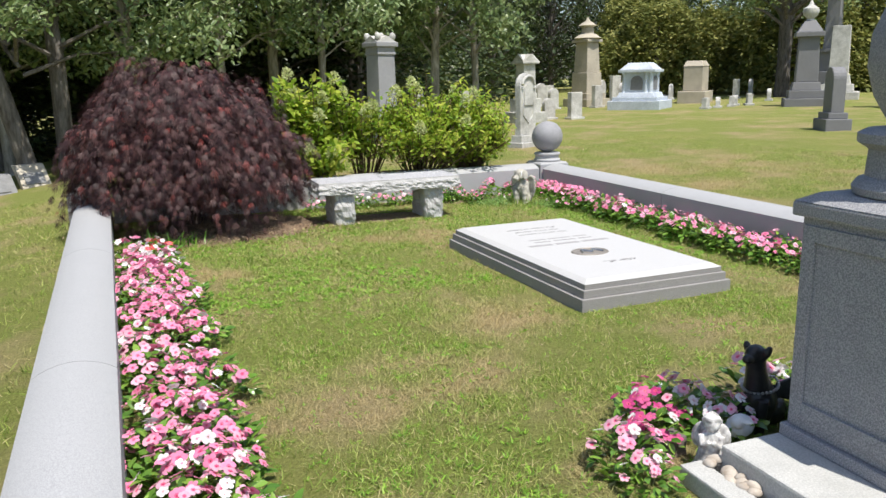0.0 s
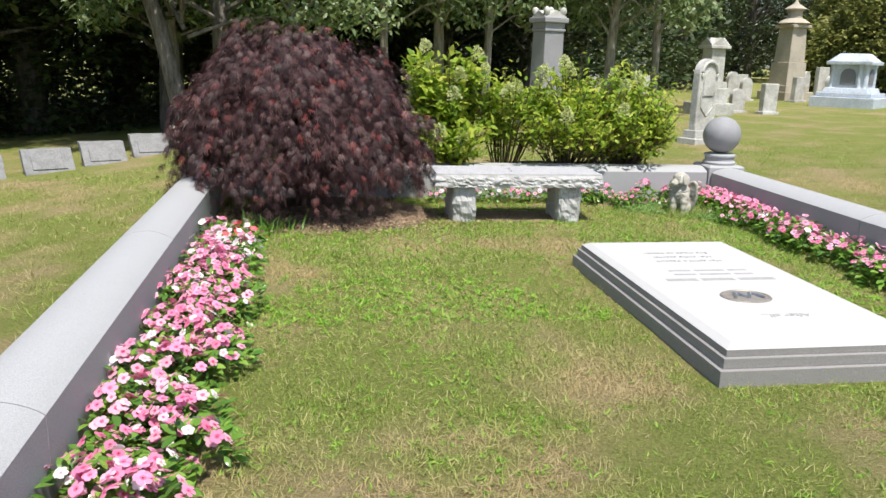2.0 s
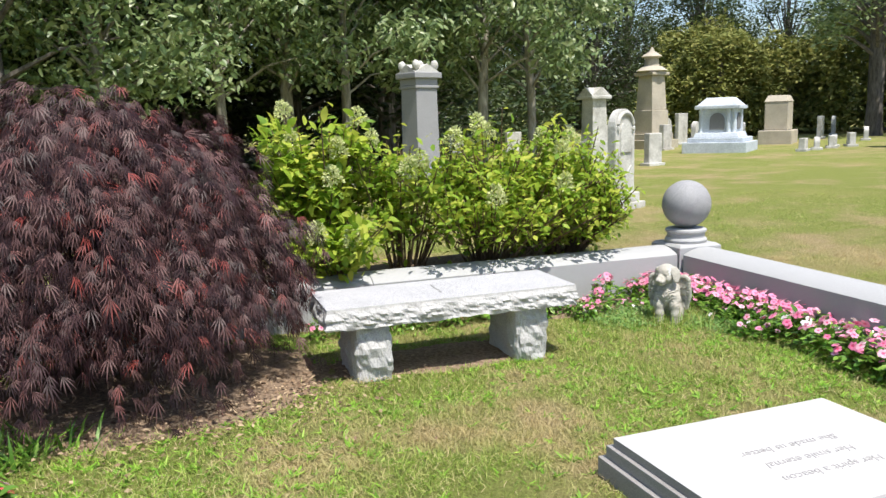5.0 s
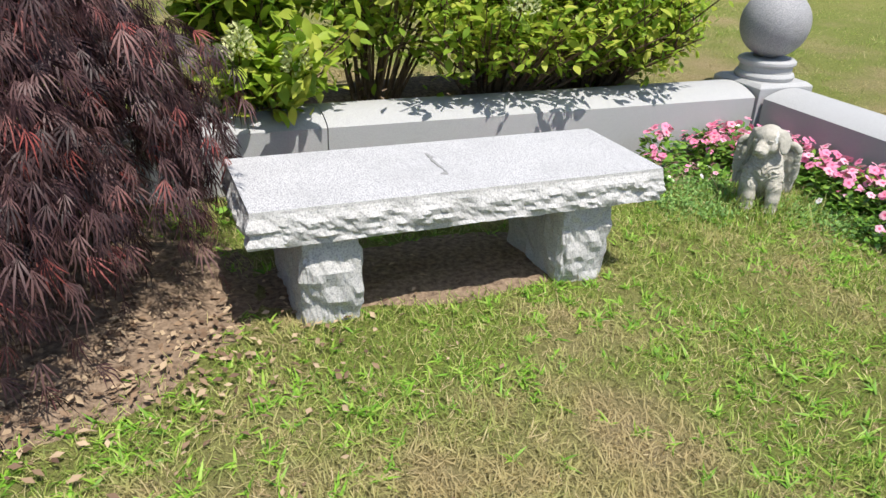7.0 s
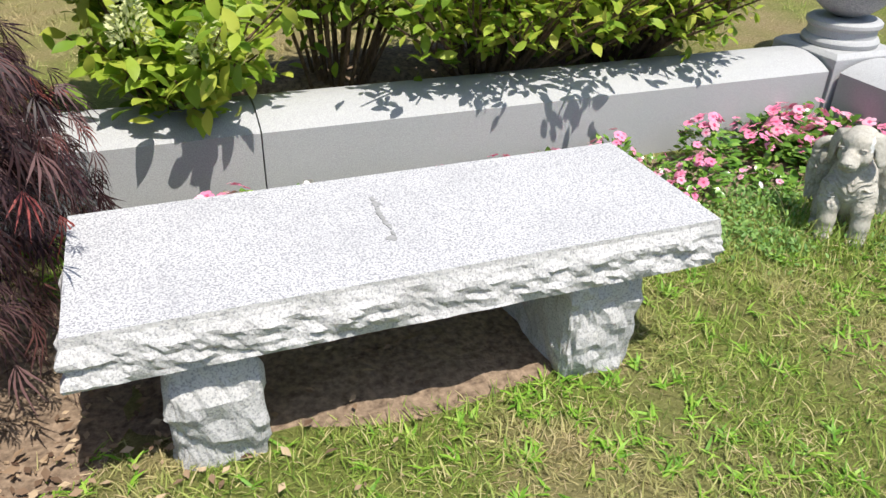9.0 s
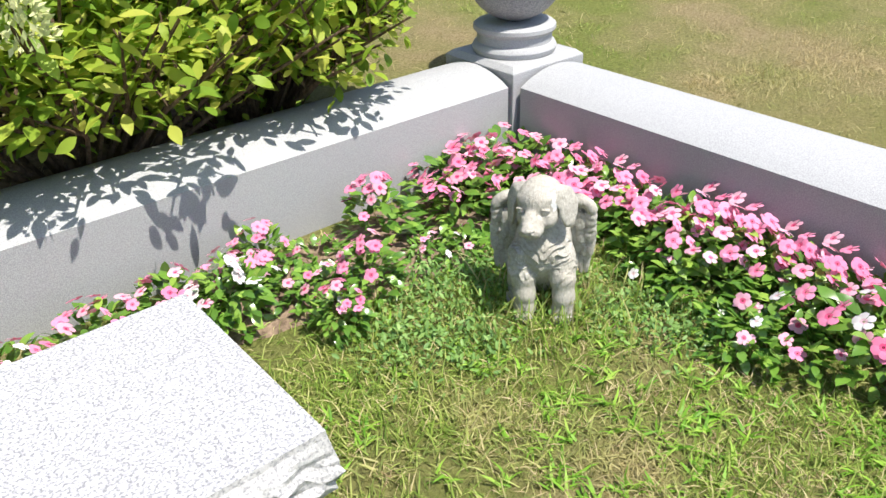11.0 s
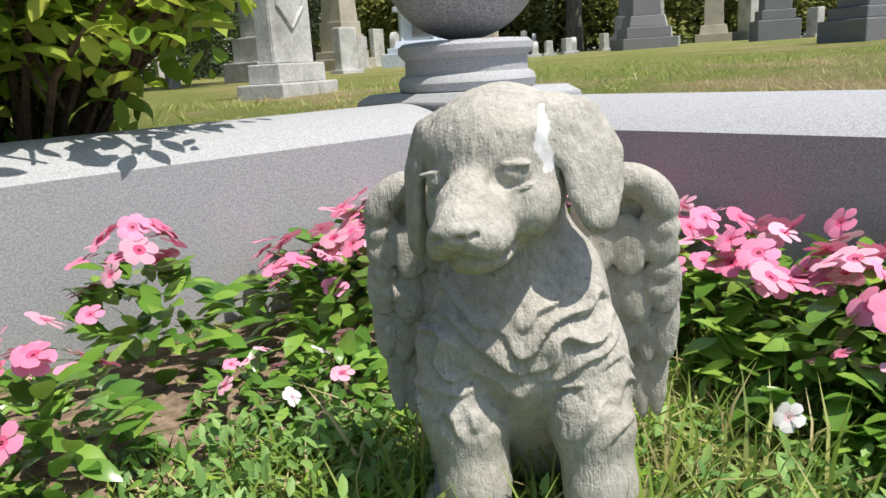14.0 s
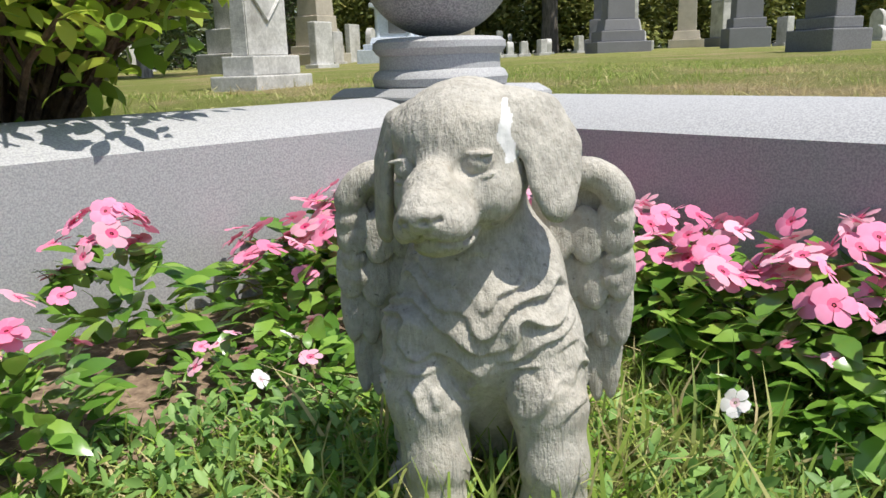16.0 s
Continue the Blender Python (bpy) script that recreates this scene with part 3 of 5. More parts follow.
class Carving:
    """A figure modelled as softly joined solids on a fine grid, then skinned."""

    def __init__(self, lo, hi, step):
        self.lo, self.step = np.array(lo), step
        n = np.ceil((np.array(hi) - self.lo) / step).astype(int) + 1
        self.ax = [self.lo[i] + step * np.arange(n[i]) for i in range(3)]
        self.d = np.full(n, 0.05)

    def put(self, c, r, m=None, soft=0.01, away=False):
        """Joins (or cuts away) an ellipsoid given in the frame m."""
        m = m or Matrix.Identity(4)
        m = m @ Matrix.Translation(c)
        mid, reach = np.array(m.translation), max(r) * 1.1 + soft * 2 + 0.006
        sl = tuple(slice(*np.searchsorted(self.ax[i], (mid[i] - reach, mid[i] + reach))) for i in range(3))
        g = np.stack(np.meshgrid(*[self.ax[i][sl[i]] for i in range(3)], indexing="ij"), -1) - mid
        rot = np.array(m.to_3x3().inverted())
        q = g @ rot.T
        k0 = np.sqrt(((q / np.array(r)) ** 2).sum(-1)) + 1e-9
        k1 = np.sqrt(((q / np.array(r) ** 2) ** 2).sum(-1)) + 1e-9
        e = k0 * (k0 - 1) / k1
        old = self.d[sl]
        if away:
            h = np.maximum(soft - np.abs(old + e), 0) / soft
            self.d[sl] = np.maximum(old, -e) + h * h * soft * 0.25
        else:
            h = np.maximum(soft - np.abs(old - e), 0) / soft
            self.d[sl] = np.minimum(old, e) - h * h * soft * 0.25

    def limb(self, pts, radii, m=None, soft=0.012, n=8):
        for (a, b), (ra, rb) in zip(zip(pts, pts[1:]), zip(radii, radii[1:])):
            for k in range(n + 1):
                f = k / n
                r = ra + (rb - ra) * f
                self.put(Vector(a).lerp(Vector(b), f), (r, r, r), m, soft if k == 0 else 0.004)

    def skin(self, name, mat, relief=None):
        d, s = self.d, self.d < 0
        cs = np.stack([s[i:s.shape[0] - 1 + i, j:s.shape[1] - 1 + j, k:s.shape[2] - 1 + k] for i in (0, 1) for j in (0, 1) for k in (0, 1)], -1)
        act = cs.any(-1) & ~cs.all(-1)
        idx = np.argwhere(act)
        ids = np.full(act.shape, -1)
        ids[act] = np.arange(len(idx))
        off = np.array([(i, j, k) for i in (0, 1) for j in (0, 1) for k in (0, 1)])
        val = np.stack([d[tuple((idx + o).T)] for o in off], -1)
        acc, cnt = np.zeros((len(idx), 3)), np.zeros(len(idx))
        for a in range(8):
            for b in range(a + 1, 8):
                if np.abs(off[a] - off[b]).sum() == 1:
                    hit = (val[:, a] < 0) != (val[:, b] < 0)
                    f = val[:, a] / np.where(hit, val[:, a] - val[:, b], 1)
                    acc += hit[:, None] * (off[a] + f[:, None] * (off[b] - off[a]))
                    cnt += hit
        co = self.lo + (idx + acc / cnt[:, None]) * self.step
        quads = []
        for x in range(3):
            u, v = (x + 1) % 3, (x + 2) % 3
            sw = np.moveaxis(s, x, 0)
            e = np.argwhere(np.moveaxis(sw[:-1] != sw[1:], 0, x))
            e = e[(e[:, u] > 0) & (e[:, v] > 0) & (e[:, u] < s.shape[u] - 1) & (e[:, v] < s.shape[v] - 1)]
            du, dv = np.eye(3, dtype=int)[u], np.eye(3, dtype=int)[v]
            q = np.stack([ids[tuple((e - o).T)] for o in (du + dv, dv, 0 * du, du)], -1)
            flip = ~s[tuple(e.T)]
            q[flip] = q[flip][:, ::-1]
            quads.append(q)
        me = bpy.data.meshes.new(name)
        me.from_pydata(co.tolist(), [], np.concatenate(quads).tolist())
        if relief:
            way = np.empty(len(co) * 3, np.float32)
            me.vertex_normals.foreach_get("vector", way)
            lift = np.array([relief(Vector(v)) for v in co])
            me.vertices.foreach_set("co", (co + way.reshape(-1, 3) * lift[:, None]).ravel())
            me.update()
        me.polygons.foreach_set("use_smooth", [True] * len(me.polygons))
        me.materials.append(mat)
        return me


# ---- winged puppy statue ----


def statue_stone():
    """Cast stone with chiselled hair strokes, dark pores and warm stains."""
    m, nt, p = material("carved_cast_stone", 0.92, 0.2)
    c = ramp(nt, tex_noise(nt, 90, 4, 0.7), [(0.3, (0.34, 0.32, 0.275)), (0.6, (0.49, 0.465, 0.41))])
    c = mixc(nt, ramp(nt, tex_noise(nt, 11, 6, 0.7), [(0.48, (0, 0, 0)), (0.78, (0.75, 0.75, 0.75))]), c, (0.27, 0.255, 0.225))
    c = mixc(nt, ramp(nt, tex_noise(nt, 5, 4, 0.6), [(0.5, (0, 0, 0)), (0.8, (0.5, 0.5, 0.5))]), c, (0.52, 0.45, 0.34))
    c = mixc(nt, ramp(nt, tex_noise(nt, 150, 2, 0.5), [(0.25, (0.7, 0.7, 0.7)), (0.33, (0, 0, 0))]), c, (0.15, 0.14, 0.12))
    nt.links.new(c, p.inputs["Base Color"])
    hair = tex_noise(nt, 170, 3, 0.6, "Object", (1.0, 1.0, 0.22))
    grit = tex_noise(nt, 420, 3, 0.6)
    add = nt.nodes.new("ShaderNodeMath")
    add.operation = "MULTIPLY_ADD"
    nt.links.new(grit, add.inputs[0])
    add.inputs[1].default_value = 0.35
    nt.links.new(hair, add.inputs[2])
    bumped(nt, p, add.outputs[0], 0.55, 0.006)
    return m


def build_puppy():
    c = Carving((-0.24, -0.21, -0.04), (0.20, 0.21, 0.475), 0.0025)
    put = c.put
    # wings: a rounded leading edge over rows of overlapping feathers
    for s in (-1, 1):
        w = Matrix.Translation((-0.060, s * 0.118, 0.245)) @ pose(0, 0, 0, s * 6, 4, s * -6)
        put((-0.016, 0, 0.0), (0.011, 0.046, 0.120), w, 0.008)
        put((-0.014, 0, 0.06), (0.013, 0.050, 0.060), w, 0.01)
        for k in range(19):
            a = radians(170 - 11.5 * k)
            y, z = 0.038 * math.cos(a), 0.070 + 0.038 * math.sin(a)
            if a < 0.15:
                z -= 0.036 * (0.15 - a) * 2
                y -= 0.010 * (0.15 - a)
            put((0.002, s * y, z), (0.017, 0.017, 0.017), w, 0.010 if k == 0 else 0.004)
        rows = [(-0.098, 4, 0.066, 0.0125, -0.014, 0.0), (-0.052, 4, 0.046, 0.0145, -0.005, 0.0035), (-0.006, 3, 0.038, 0.0195, 0.0, 0.0070), (0.042, 3, 0.033, 0.0195, 0.0, 0.0105)]
        for z, n, ln, wd, shift, lift in rows:
            for k in range(n):
                y = (k - (n - 1) / 2) * wd * 1.55 + shift
                dz = 0.008 * ((k + n) % 2) + (0.016 * (1 - k / 3) if n == 4 else 0)
                put((0, 0, 0), (0.0062, wd, ln), w @ Matrix.Translation((lift + 0.0012 * (k % 2), s * y, z + dz)) @ pose(0, 0, 0, s * (6 - 4 * k), -9, 0), 0.0004)
    # body
    put((0.0, 0.004, 0.195), (0.072, 0.076, 0.112), pose(0, 0, 0, 0, -4, 0), 0.02)
    put((-0.10, 0, 0.11), (0.11, 0.095, 0.105), None, 0.03)
    put((0.020, 0.004, 0.215), (0.060, 0.070, 0.078), None, 0.025)
    put((-0.005, 0, 0.30), (0.054, 0.058, 0.07), None, 0.03)
    for s, top, foot in ((-1, -0.056, -0.040), (1, 0.064, 0.078)):
        put((0.0, s * 0.048 + 0.006, 0.235), (0.052, 0.038, 0.075), None, 0.02)
        c.limb([(0.024, top, 0.20), (0.046, (top + foot) / 2, 0.13), (0.058, foot, 0.07), (0.062, foot, 0.02), (0.064, foot, -0.02)], [0.043, 0.038, 0.032, 0.031, 0.033], None, 0.018)
        for q in (-1, 0, 1):
            put((0.090 - 0.006 * abs(q), foot + q * 0.018, 0.008), (0.028, 0.012, 0.018), None, 0.005)
        put((-0.07, s * 0.075, 0.06), (0.075, 0.035, 0.06), None, 0.015)
        put((-0.02, s * 0.085, 0.012), (0.045, 0.024, 0.02), None, 0.01)
    put((0.075, 0.018, 0.075), (0.045, 0.024, 0.062), None, 0.012, True)
    # head, turned and tilted a little to its right
    h = pose(0.030, -0.006, 0.378, 0, 3, -15) @ pose(0, 0, 0, 6, 0, 0) @ Matrix.Scale(1.06, 4)
    put((-0.008, 0, 0.018), (0.068, 0.061, 0.056), h, 0.012)
    put((0.024, 0, 0.022), (0.044, 0.051, 0.042), h, 0.02)
    put((0.000, 0, -0.018), (0.058, 0.054, 0.042), h, 0.02)
    for s in (-1, 1):
        put((0.034, s * 0.030, -0.024), (0.034, 0.0265, 0.030), h, 0.016)
    c.limb([(0.046, 0, -0.010), (0.078, 0, -0.018), (0.106, 0, -0.026)], [0.029, 0.024, 0.019], h, 0.018)
    put((0.066, 0, -0.032), (0.046, 0.027, 0.024), h, 0.014)
    put((0.066, 0, -0.055), (0.039, 0.0255, 0.013), h, 0.003)
    for s in (-1, 1):
        put((0.088, s * 0.014, -0.037), (0.028, 0.021, 0.019), h, 0.007)
        put((0.062, s * 0.030, -0.052), (0.026, 0.006, 0.0032), h @ Matrix.Translation((0.062, s * 0.03, -0.052)) @ pose(0, 0, 0, 0, 8, s * -22) @ Matrix.Translation((-0.062, s * -0.03, 0.052)), 0.003, True)
    put((0.114, 0, -0.045), (0.012, 0.0022, 0.010), h, 0.002, True)
    put((0.116, 0, -0.025), (0.0125, 0.0185, 0.0120), h, 0.0025)
    put((0.104, 0, -0.013), (0.014, 0.014, 0.006), h, 0.006)
    for s in (-1, 1):
        put((0.1265, s * 0.0085, -0.0275), (0.0060, 0.0042, 0.0034), h, 0.0015, True)
        put((0.118, s * 0.0175, -0.0285), (0.007, 0.004, 0.0028), h, 0.0015, True)
        put((0.0755, s * 0.0325, 0.005), (0.0150, 0.0165, 0.0110), h, 0.004, True)
        put((0.0545, s * 0.0315, 0.0046), (0.0125, 0.0138, 0.0114), h, 0.001)
        put((0.0680, s * 0.0325, 0.0048), (0.0030, 0.0062, 0.0062), h, 0.0008, True)
        put((0.0650, s * 0.0325, 0.0048), (0.0024, 0.0032, 0.0032), h, 0.0008)
        put((0.0580, s * 0.0325, 0.0164), (0.0085, 0.0160, 0.0022), h @ pose(0, 0, 0, s * -5, 0, 0), 0.0018)
        put((0.0575, s * 0.0330, -0.0070), (0.0085, 0.0145, 0.0022), h @ pose(0, 0, 0, s * 2, 0, 0), 0.0016)
        put((0.0560, s * 0.0330, -0.0130), (0.0085, 0.0125, 0.0022), h, 0.003)
        put((0.036, s * 0.030, 0.032), (0.015, 0.022, 0.0070), h @ pose(0, 0, 0, s * 5, 0, 0), 0.012)
        lip = [Vector((0.114, s * 0.003, -0.046)), Vector((0.107, s * 0.014, -0.0505)), Vector((0.093, s * 0.026, -0.0535)), Vector((0.076, s * 0.034, -0.0540)), Vector((0.060, s * 0.037, -0.0480))]
        for k in range(41):   # the line of the mouth
            i = min(3, k // 10)
            put(lip[i].lerp(lip[i + 1], k / 10 - i), (0.0060, 0.0060, 0.0026), h, 0.001, True)
        drop = 0.010 if s < 0 else 0.0
        line = [Vector((-0.002, s * 0.044, 0.048)), Vector((-0.004, s * (0.066 + drop * 0.4), 0.038)), Vector((-0.002, s * (0.081 + drop * 0.6), 0.0)), Vector((0.010, s * (0.084 + drop * 0.6), -0.048 - drop))]
        for k in range(25):   # hanging ear flap
            f = k / 24 * 3
            i = min(2, int(f))
            q = line[i].lerp(line[i + 1], f - i)
            wd = float(np.interp(k / 24, [0, 0.25, 0.6, 0.85, 1], [0.020, 0.030, 0.035, 0.029, 0.017]))
            put(q, (wd, 0.0080, 0.013), h @ Matrix.Translation(q) @ pose(0, 0, 0, 0, 0, s * -34) @ Matrix.Translation(-q), 0.003)

    def coat(v):
        """Ruffled breast: ledges of fur running down to the middle, with fine strokes."""
        chest = max(0, min(1, (v.x - 0.012) / 0.03)) * max(0, min(1, (v.z - 0.125) / 0.03)) * max(0, min(1, (0.315 - v.z) / 0.05))
        q = Vector((v.x * 26, v.y * 26, v.z * 26))
        run = 36 * v.z - (20 * (v.y - 0.01) if v.y > 0.01 else 14 * (0.01 - v.y)) + 1.5 * noise.noise(q)
        saw = 1 - (run - math.floor(run))
        step = saw * saw * min(1, (1 - saw) * 7)
        patchy = max(0, min(1, 0.55 + 1.3 * noise.noise(q * 0.9 + Vector((5, 2, 9)))))
        big = noise.fractal(Vector((v.x * 34, v.y * 40, v.z * 34)), 0.8, 2.1, 3)
        hair = noise.noise(Vector((v.x * 240, v.y * 300, v.z * 80 + v.y * 60)))
        return big * (0.0007 + 0.0018 * chest) + hair * 0.0006 + chest * patchy * step * 0.0125

    me = c.skin("puppy_statue", statue_stone(), coat)
    me.materials.append(WHITESTONE)   # chalky white run beside the eye
    inv = h.inverted()
    for f in me.polygons:
        q = inv @ f.center
        if 0.0 < q.z < 0.052 and q.x > 0.0 and abs(q.y - (0.0535 - 0.10 * max(0, q.z - 0.025) + 0.0015 * math.sin(q.z * 210))) < 0.0026 + 0.0012 * math.sin(q.z * 90) and q.x < 0.062:
            f.material_index = 1
    a = math.degrees(math.atan2(-0.64, -0.77))
    thing("puppy_statue", "weathered cast-stone puppy statue with angel wings", "statue", pose(-0.728, -0.858, 0, 0, 0, a) @ Matrix.Scale(0.97, 4), mesh=me)


build_puppy()

# ---- keepsakes before the monument ----


def build_keepsakes():
    b = blob((0, 0, 0.12), (0.085, 0.075, 0.12))
    blob((-0.07, 0, 0.07), (0.10, 0.085, 0.075), (0, 0, 0), 2, b)
    tube([(0.03, 0, 0.2), (0.05, 0, 0.30), (0.06, 0, 0.34)], [0.055, 0.042, 0.045], 12, b)
    blob((0.065, 0, 0.36), (0.055, 0.042, 0.042), (0, 0, 0), 2, b)
    blob((0.12, 0, 0.35), (0.035, 0.024, 0.022), (0, 0, 0), 2, b)
    for s in (-1, 1):
        blob((0.045, s * 0.045, 0.37), (0.02, 0.016, 0.035), (s * -20, 0, 0), 2, b)
        tube([(0.06, s * 0.045, 0.16), (0.075, s * 0.045, 0.0)], [0.028, 0.022], 8, b)
        for k in range(5):
            tube([(-0.05, s * 0.05, 0.20 - 0.012 * k), (-0.16, s * (0.10 + 0.008 * k), 0.23 - 0.028 * k)], [0.012, 0.006], 6, b)
    voxel("black_dog_statue", b, BLACK, 0.006, "glossy black winged dog statue with a thin chain", "statue", pose(-2.60, -6.98, 0, 0, 0, 200), 1)
    c = bmesh.new()
    pts = [Vector((-2.60 + 0.075 * math.cos(t), -6.98 + 0.075 * math.sin(t), 0.225 - 0.04 * math.sin(t * 0.5))) for t in np.linspace(0, 6.28, 30)]
    for p0 in pts:
        blob(p0, (0.008, 0.008, 0.008), (0, 0, 0), 1, c)
    thing("chain", "thin silver chain round the black dog statue", "chain", mesh=mesh_of(c, "chain", STEEL))

    a = blob((0, 0, 0.02), (0.085, 0.075, 0.025))
    tube([(0, 0, 0), (0.0, 0, 0.09), (0, 0, 0.17)], [0.075, 0.055, 0.04], 12, a)
    blob((0.01, 0, 0.215), (0.042, 0.042, 0.046), (0, 0, 0), 2, a)
    for k in range(16):
        t = k * 0.4
        blob((0.036 * math.cos(t), 0.036 * math.sin(t), 0.235 + 0.012 * math.sin(k)), (0.016, 0.016, 0.014), (0, 0, 0), 1, a)
    for s in (-1, 1):
        blob((-0.045, s * 0.05, 0.13), (0.02, 0.045, 0.075), (s * 15, 0, s * 20), 2, a)
        tube([(0.02, s * 0.045, 0.16), (0.05, s * 0.04, 0.11), (0.06, s * 0.01, 0.14)], [0.018, 0.016, 0.013], 8, a)
    voxel("angel_figurine", a, MOTTLED, 0.006, "weathered white kneeling angel figurine", "figurine", pose(-3.04, -7.20, 0.02, 0, 0, 230) @ Matrix.Scale(0.82, 4), 1)
    l = blob((0, 0, 0.06), (0.075, 0.055, 0.05))
    blob((0.055, 0.02, 0.105), (0.035, 0.032, 0.032), (0, 0, 0), 2, l)
    blob((-0.04, -0.03, 0.045), (0.045, 0.04, 0.04), (0, 0, 0), 2, l)
    blob((0.045, 0.06, 0.11), (0.018, 0.02, 0.01), (0, 0, 30), 2, l)
    voxel("lamb_figurine", l, WHITESTONE, 0.006, "small white lying lamb figurine", "figurine", pose(-2.80, -7.09, 0.03, 0, 0, 200), 2)
    r = cut(box(-0.08, 0.08, -0.06, 0.06, -0.02, 0.09, 0.03), 2)
    roughen(r, 0.012, 10)
    thing("field_stone", "smooth brown field stone beside the flowers", "stone", pose(-3.12, -7.02, 0), mesh=mesh_of(r, "field_stone", BROWNROCK, True))
    thing("kerb", "low concrete kerb round the pebble bed", "kerb", pose(-3.17, -7.62, 0), mesh=mesh_of(box(-0.05, 0.05, -0.75, 0.38, -0.05, 0.075, 0.01), "kerb", CONCRETE))
    st = [mesh_of(roughen(blob((0, 0, 0), (0.035, 0.026, 0.019), (0, 0, 0), 2), 0.004, 20, None, k), "pebble", PEBBLE, True) for k in range(4)]
    bed = thing("pebble_bed", "tan river pebbles filling the kerbed strip", "pebbles", group="")
    for k in range(46):
        o = part("pebble", st[k % 4], None, bed)
        o.location = (rng.uniform(-3.12, -3.06), rng.uniform(-8.1, -7.27), 0.05 + rng.uniform(0, 0.03)) if k < 30 else (rng.uniform(-3.12, -2.95), rng.uniform(-7.28, -7.18), 0.02)
        o.rotation_euler = (rng.uniform(-0.3, 0.3), rng.uniform(-0.3, 0.3), rng.uniform(0, 6))
        o.scale = [rng.uniform(0.7, 1.3)] * 3


build_keepsakes()

# ---- weeping maple ----


def build_maple():
    cx, cy = -4.66, -0.62
    t = thing("weeping_maple", "dark red laceleaf maple weeping over the wall corner", "tree", pose(cx, cy, 0))
    tr = tube([(0, 0, -0.05), (0.03, 0.02, 0.35), (-0.04, 0.05, 0.75), (0.02, 0, 1.15)], [0.09, 0.075, 0.06, 0.035], 9)
    part("trunk", tr, MAPLEBARK, t)
    anchors = []
    for k in range(30):
        a = k * 2.4 + rng.uniform(-0.3, 0.3)
        r, top = rng.uniform(0.75, 1.1), rng.uniform(1.1, 1.6)
        p0 = Vector((0, 0, rng.uniform(0.6, 1.1)))
        e = Vector((math.cos(a) * r, math.sin(a) * r * 0.85, 0))
        part("limb", tube([p0, p0.lerp(e, 0.35) + Vector((0, 0, top - 0.9)), p0.lerp(e, 0.75) + Vector((0, 0, top - 0.75)), e + Vector((0, 0, rng.uniform(0.3, 0.8)))], [0.028, 0.02, 0.013, 0.006], 6), MAPLEBARK, t)
    # drooping sprays on an uneven dome, with gaps between them
    loc, ways = [], []
    for k in range(900):
        d = directions(1)[0]
        d[2] = abs(d[2]) ** 0.8
        v = Vector(d)
        sh = (1.0 + 0.22 * noise.fractal(v * 2.6, 0.8, 2.1, 3)) * (1 - abs(rng.normal(0, 0.09)))
        p0 = Vector((v.x * 1.08 * sh, v.y * 1.00 * sh, 0.44 + 1.26 * v.z * sh))
        if rng.random() < 0.06 and v.z > 0.6:
            p0.z += rng.uniform(0.05, 0.20)
        out = Vector((v.x, v.y, 0)).normalized() if v.xy.length > 0.05 else Vector((1, 0, 0))
        side = Vector((-out.y, out.x, 0))
        out = (out + side * rng.normal(0, 0.35)).normalized()
        ln, reach, fan = rng.uniform(0.16, 0.50), rng.uniform(0.10, 0.30), rng.uniform(0.02, 0.08)
        for q in range(24):
            f = rng.random() ** 0.8
            c = p0 + out * reach * math.sin(f * 1.6) + side * rng.normal(0, fan) + Vector((0, 0, 0.05 * math.sin(f * 3) - ln * f * f))
            c += Vector(rng.normal(0, 0.014, 3))
            if c.z < 0.04:
                continue
            loc.append(c)
            ways.append(out * (0.8 - 0.35 * f) + side * rng.normal(0, 0.5) + Vector(rng.normal(0, 0.15, 3)) + Vector((0, 0, -0.35 - 0.75 * f)))
    n = len(loc)
    me = cloud("crown", PALM_V, PALM_F, loc, ways, rng.normal(0, 0.5, n), rng.uniform(0.075, 0.135, n), MAPLE)
    part("crown", me, None, t, "finely cut dark red leaves")["kind"] = "stuff"
    inner = cloud("inner_foliage", PALM_V, PALM_F, directions(2500) * np.array([0.95, 0.8, 0.75]) * rng.random((2500, 1)) ** 0.4 + np.array([0, 0, 0.85]), directions(2500), rng.uniform(-1, 1, 2500), rng.uniform(0.12, 0.2, 2500), MAPLE)
    part("inner_foliage", inner, None, t)["kind"] = "stuff"


build_maple()

# ---- shrubs behind the wall ----


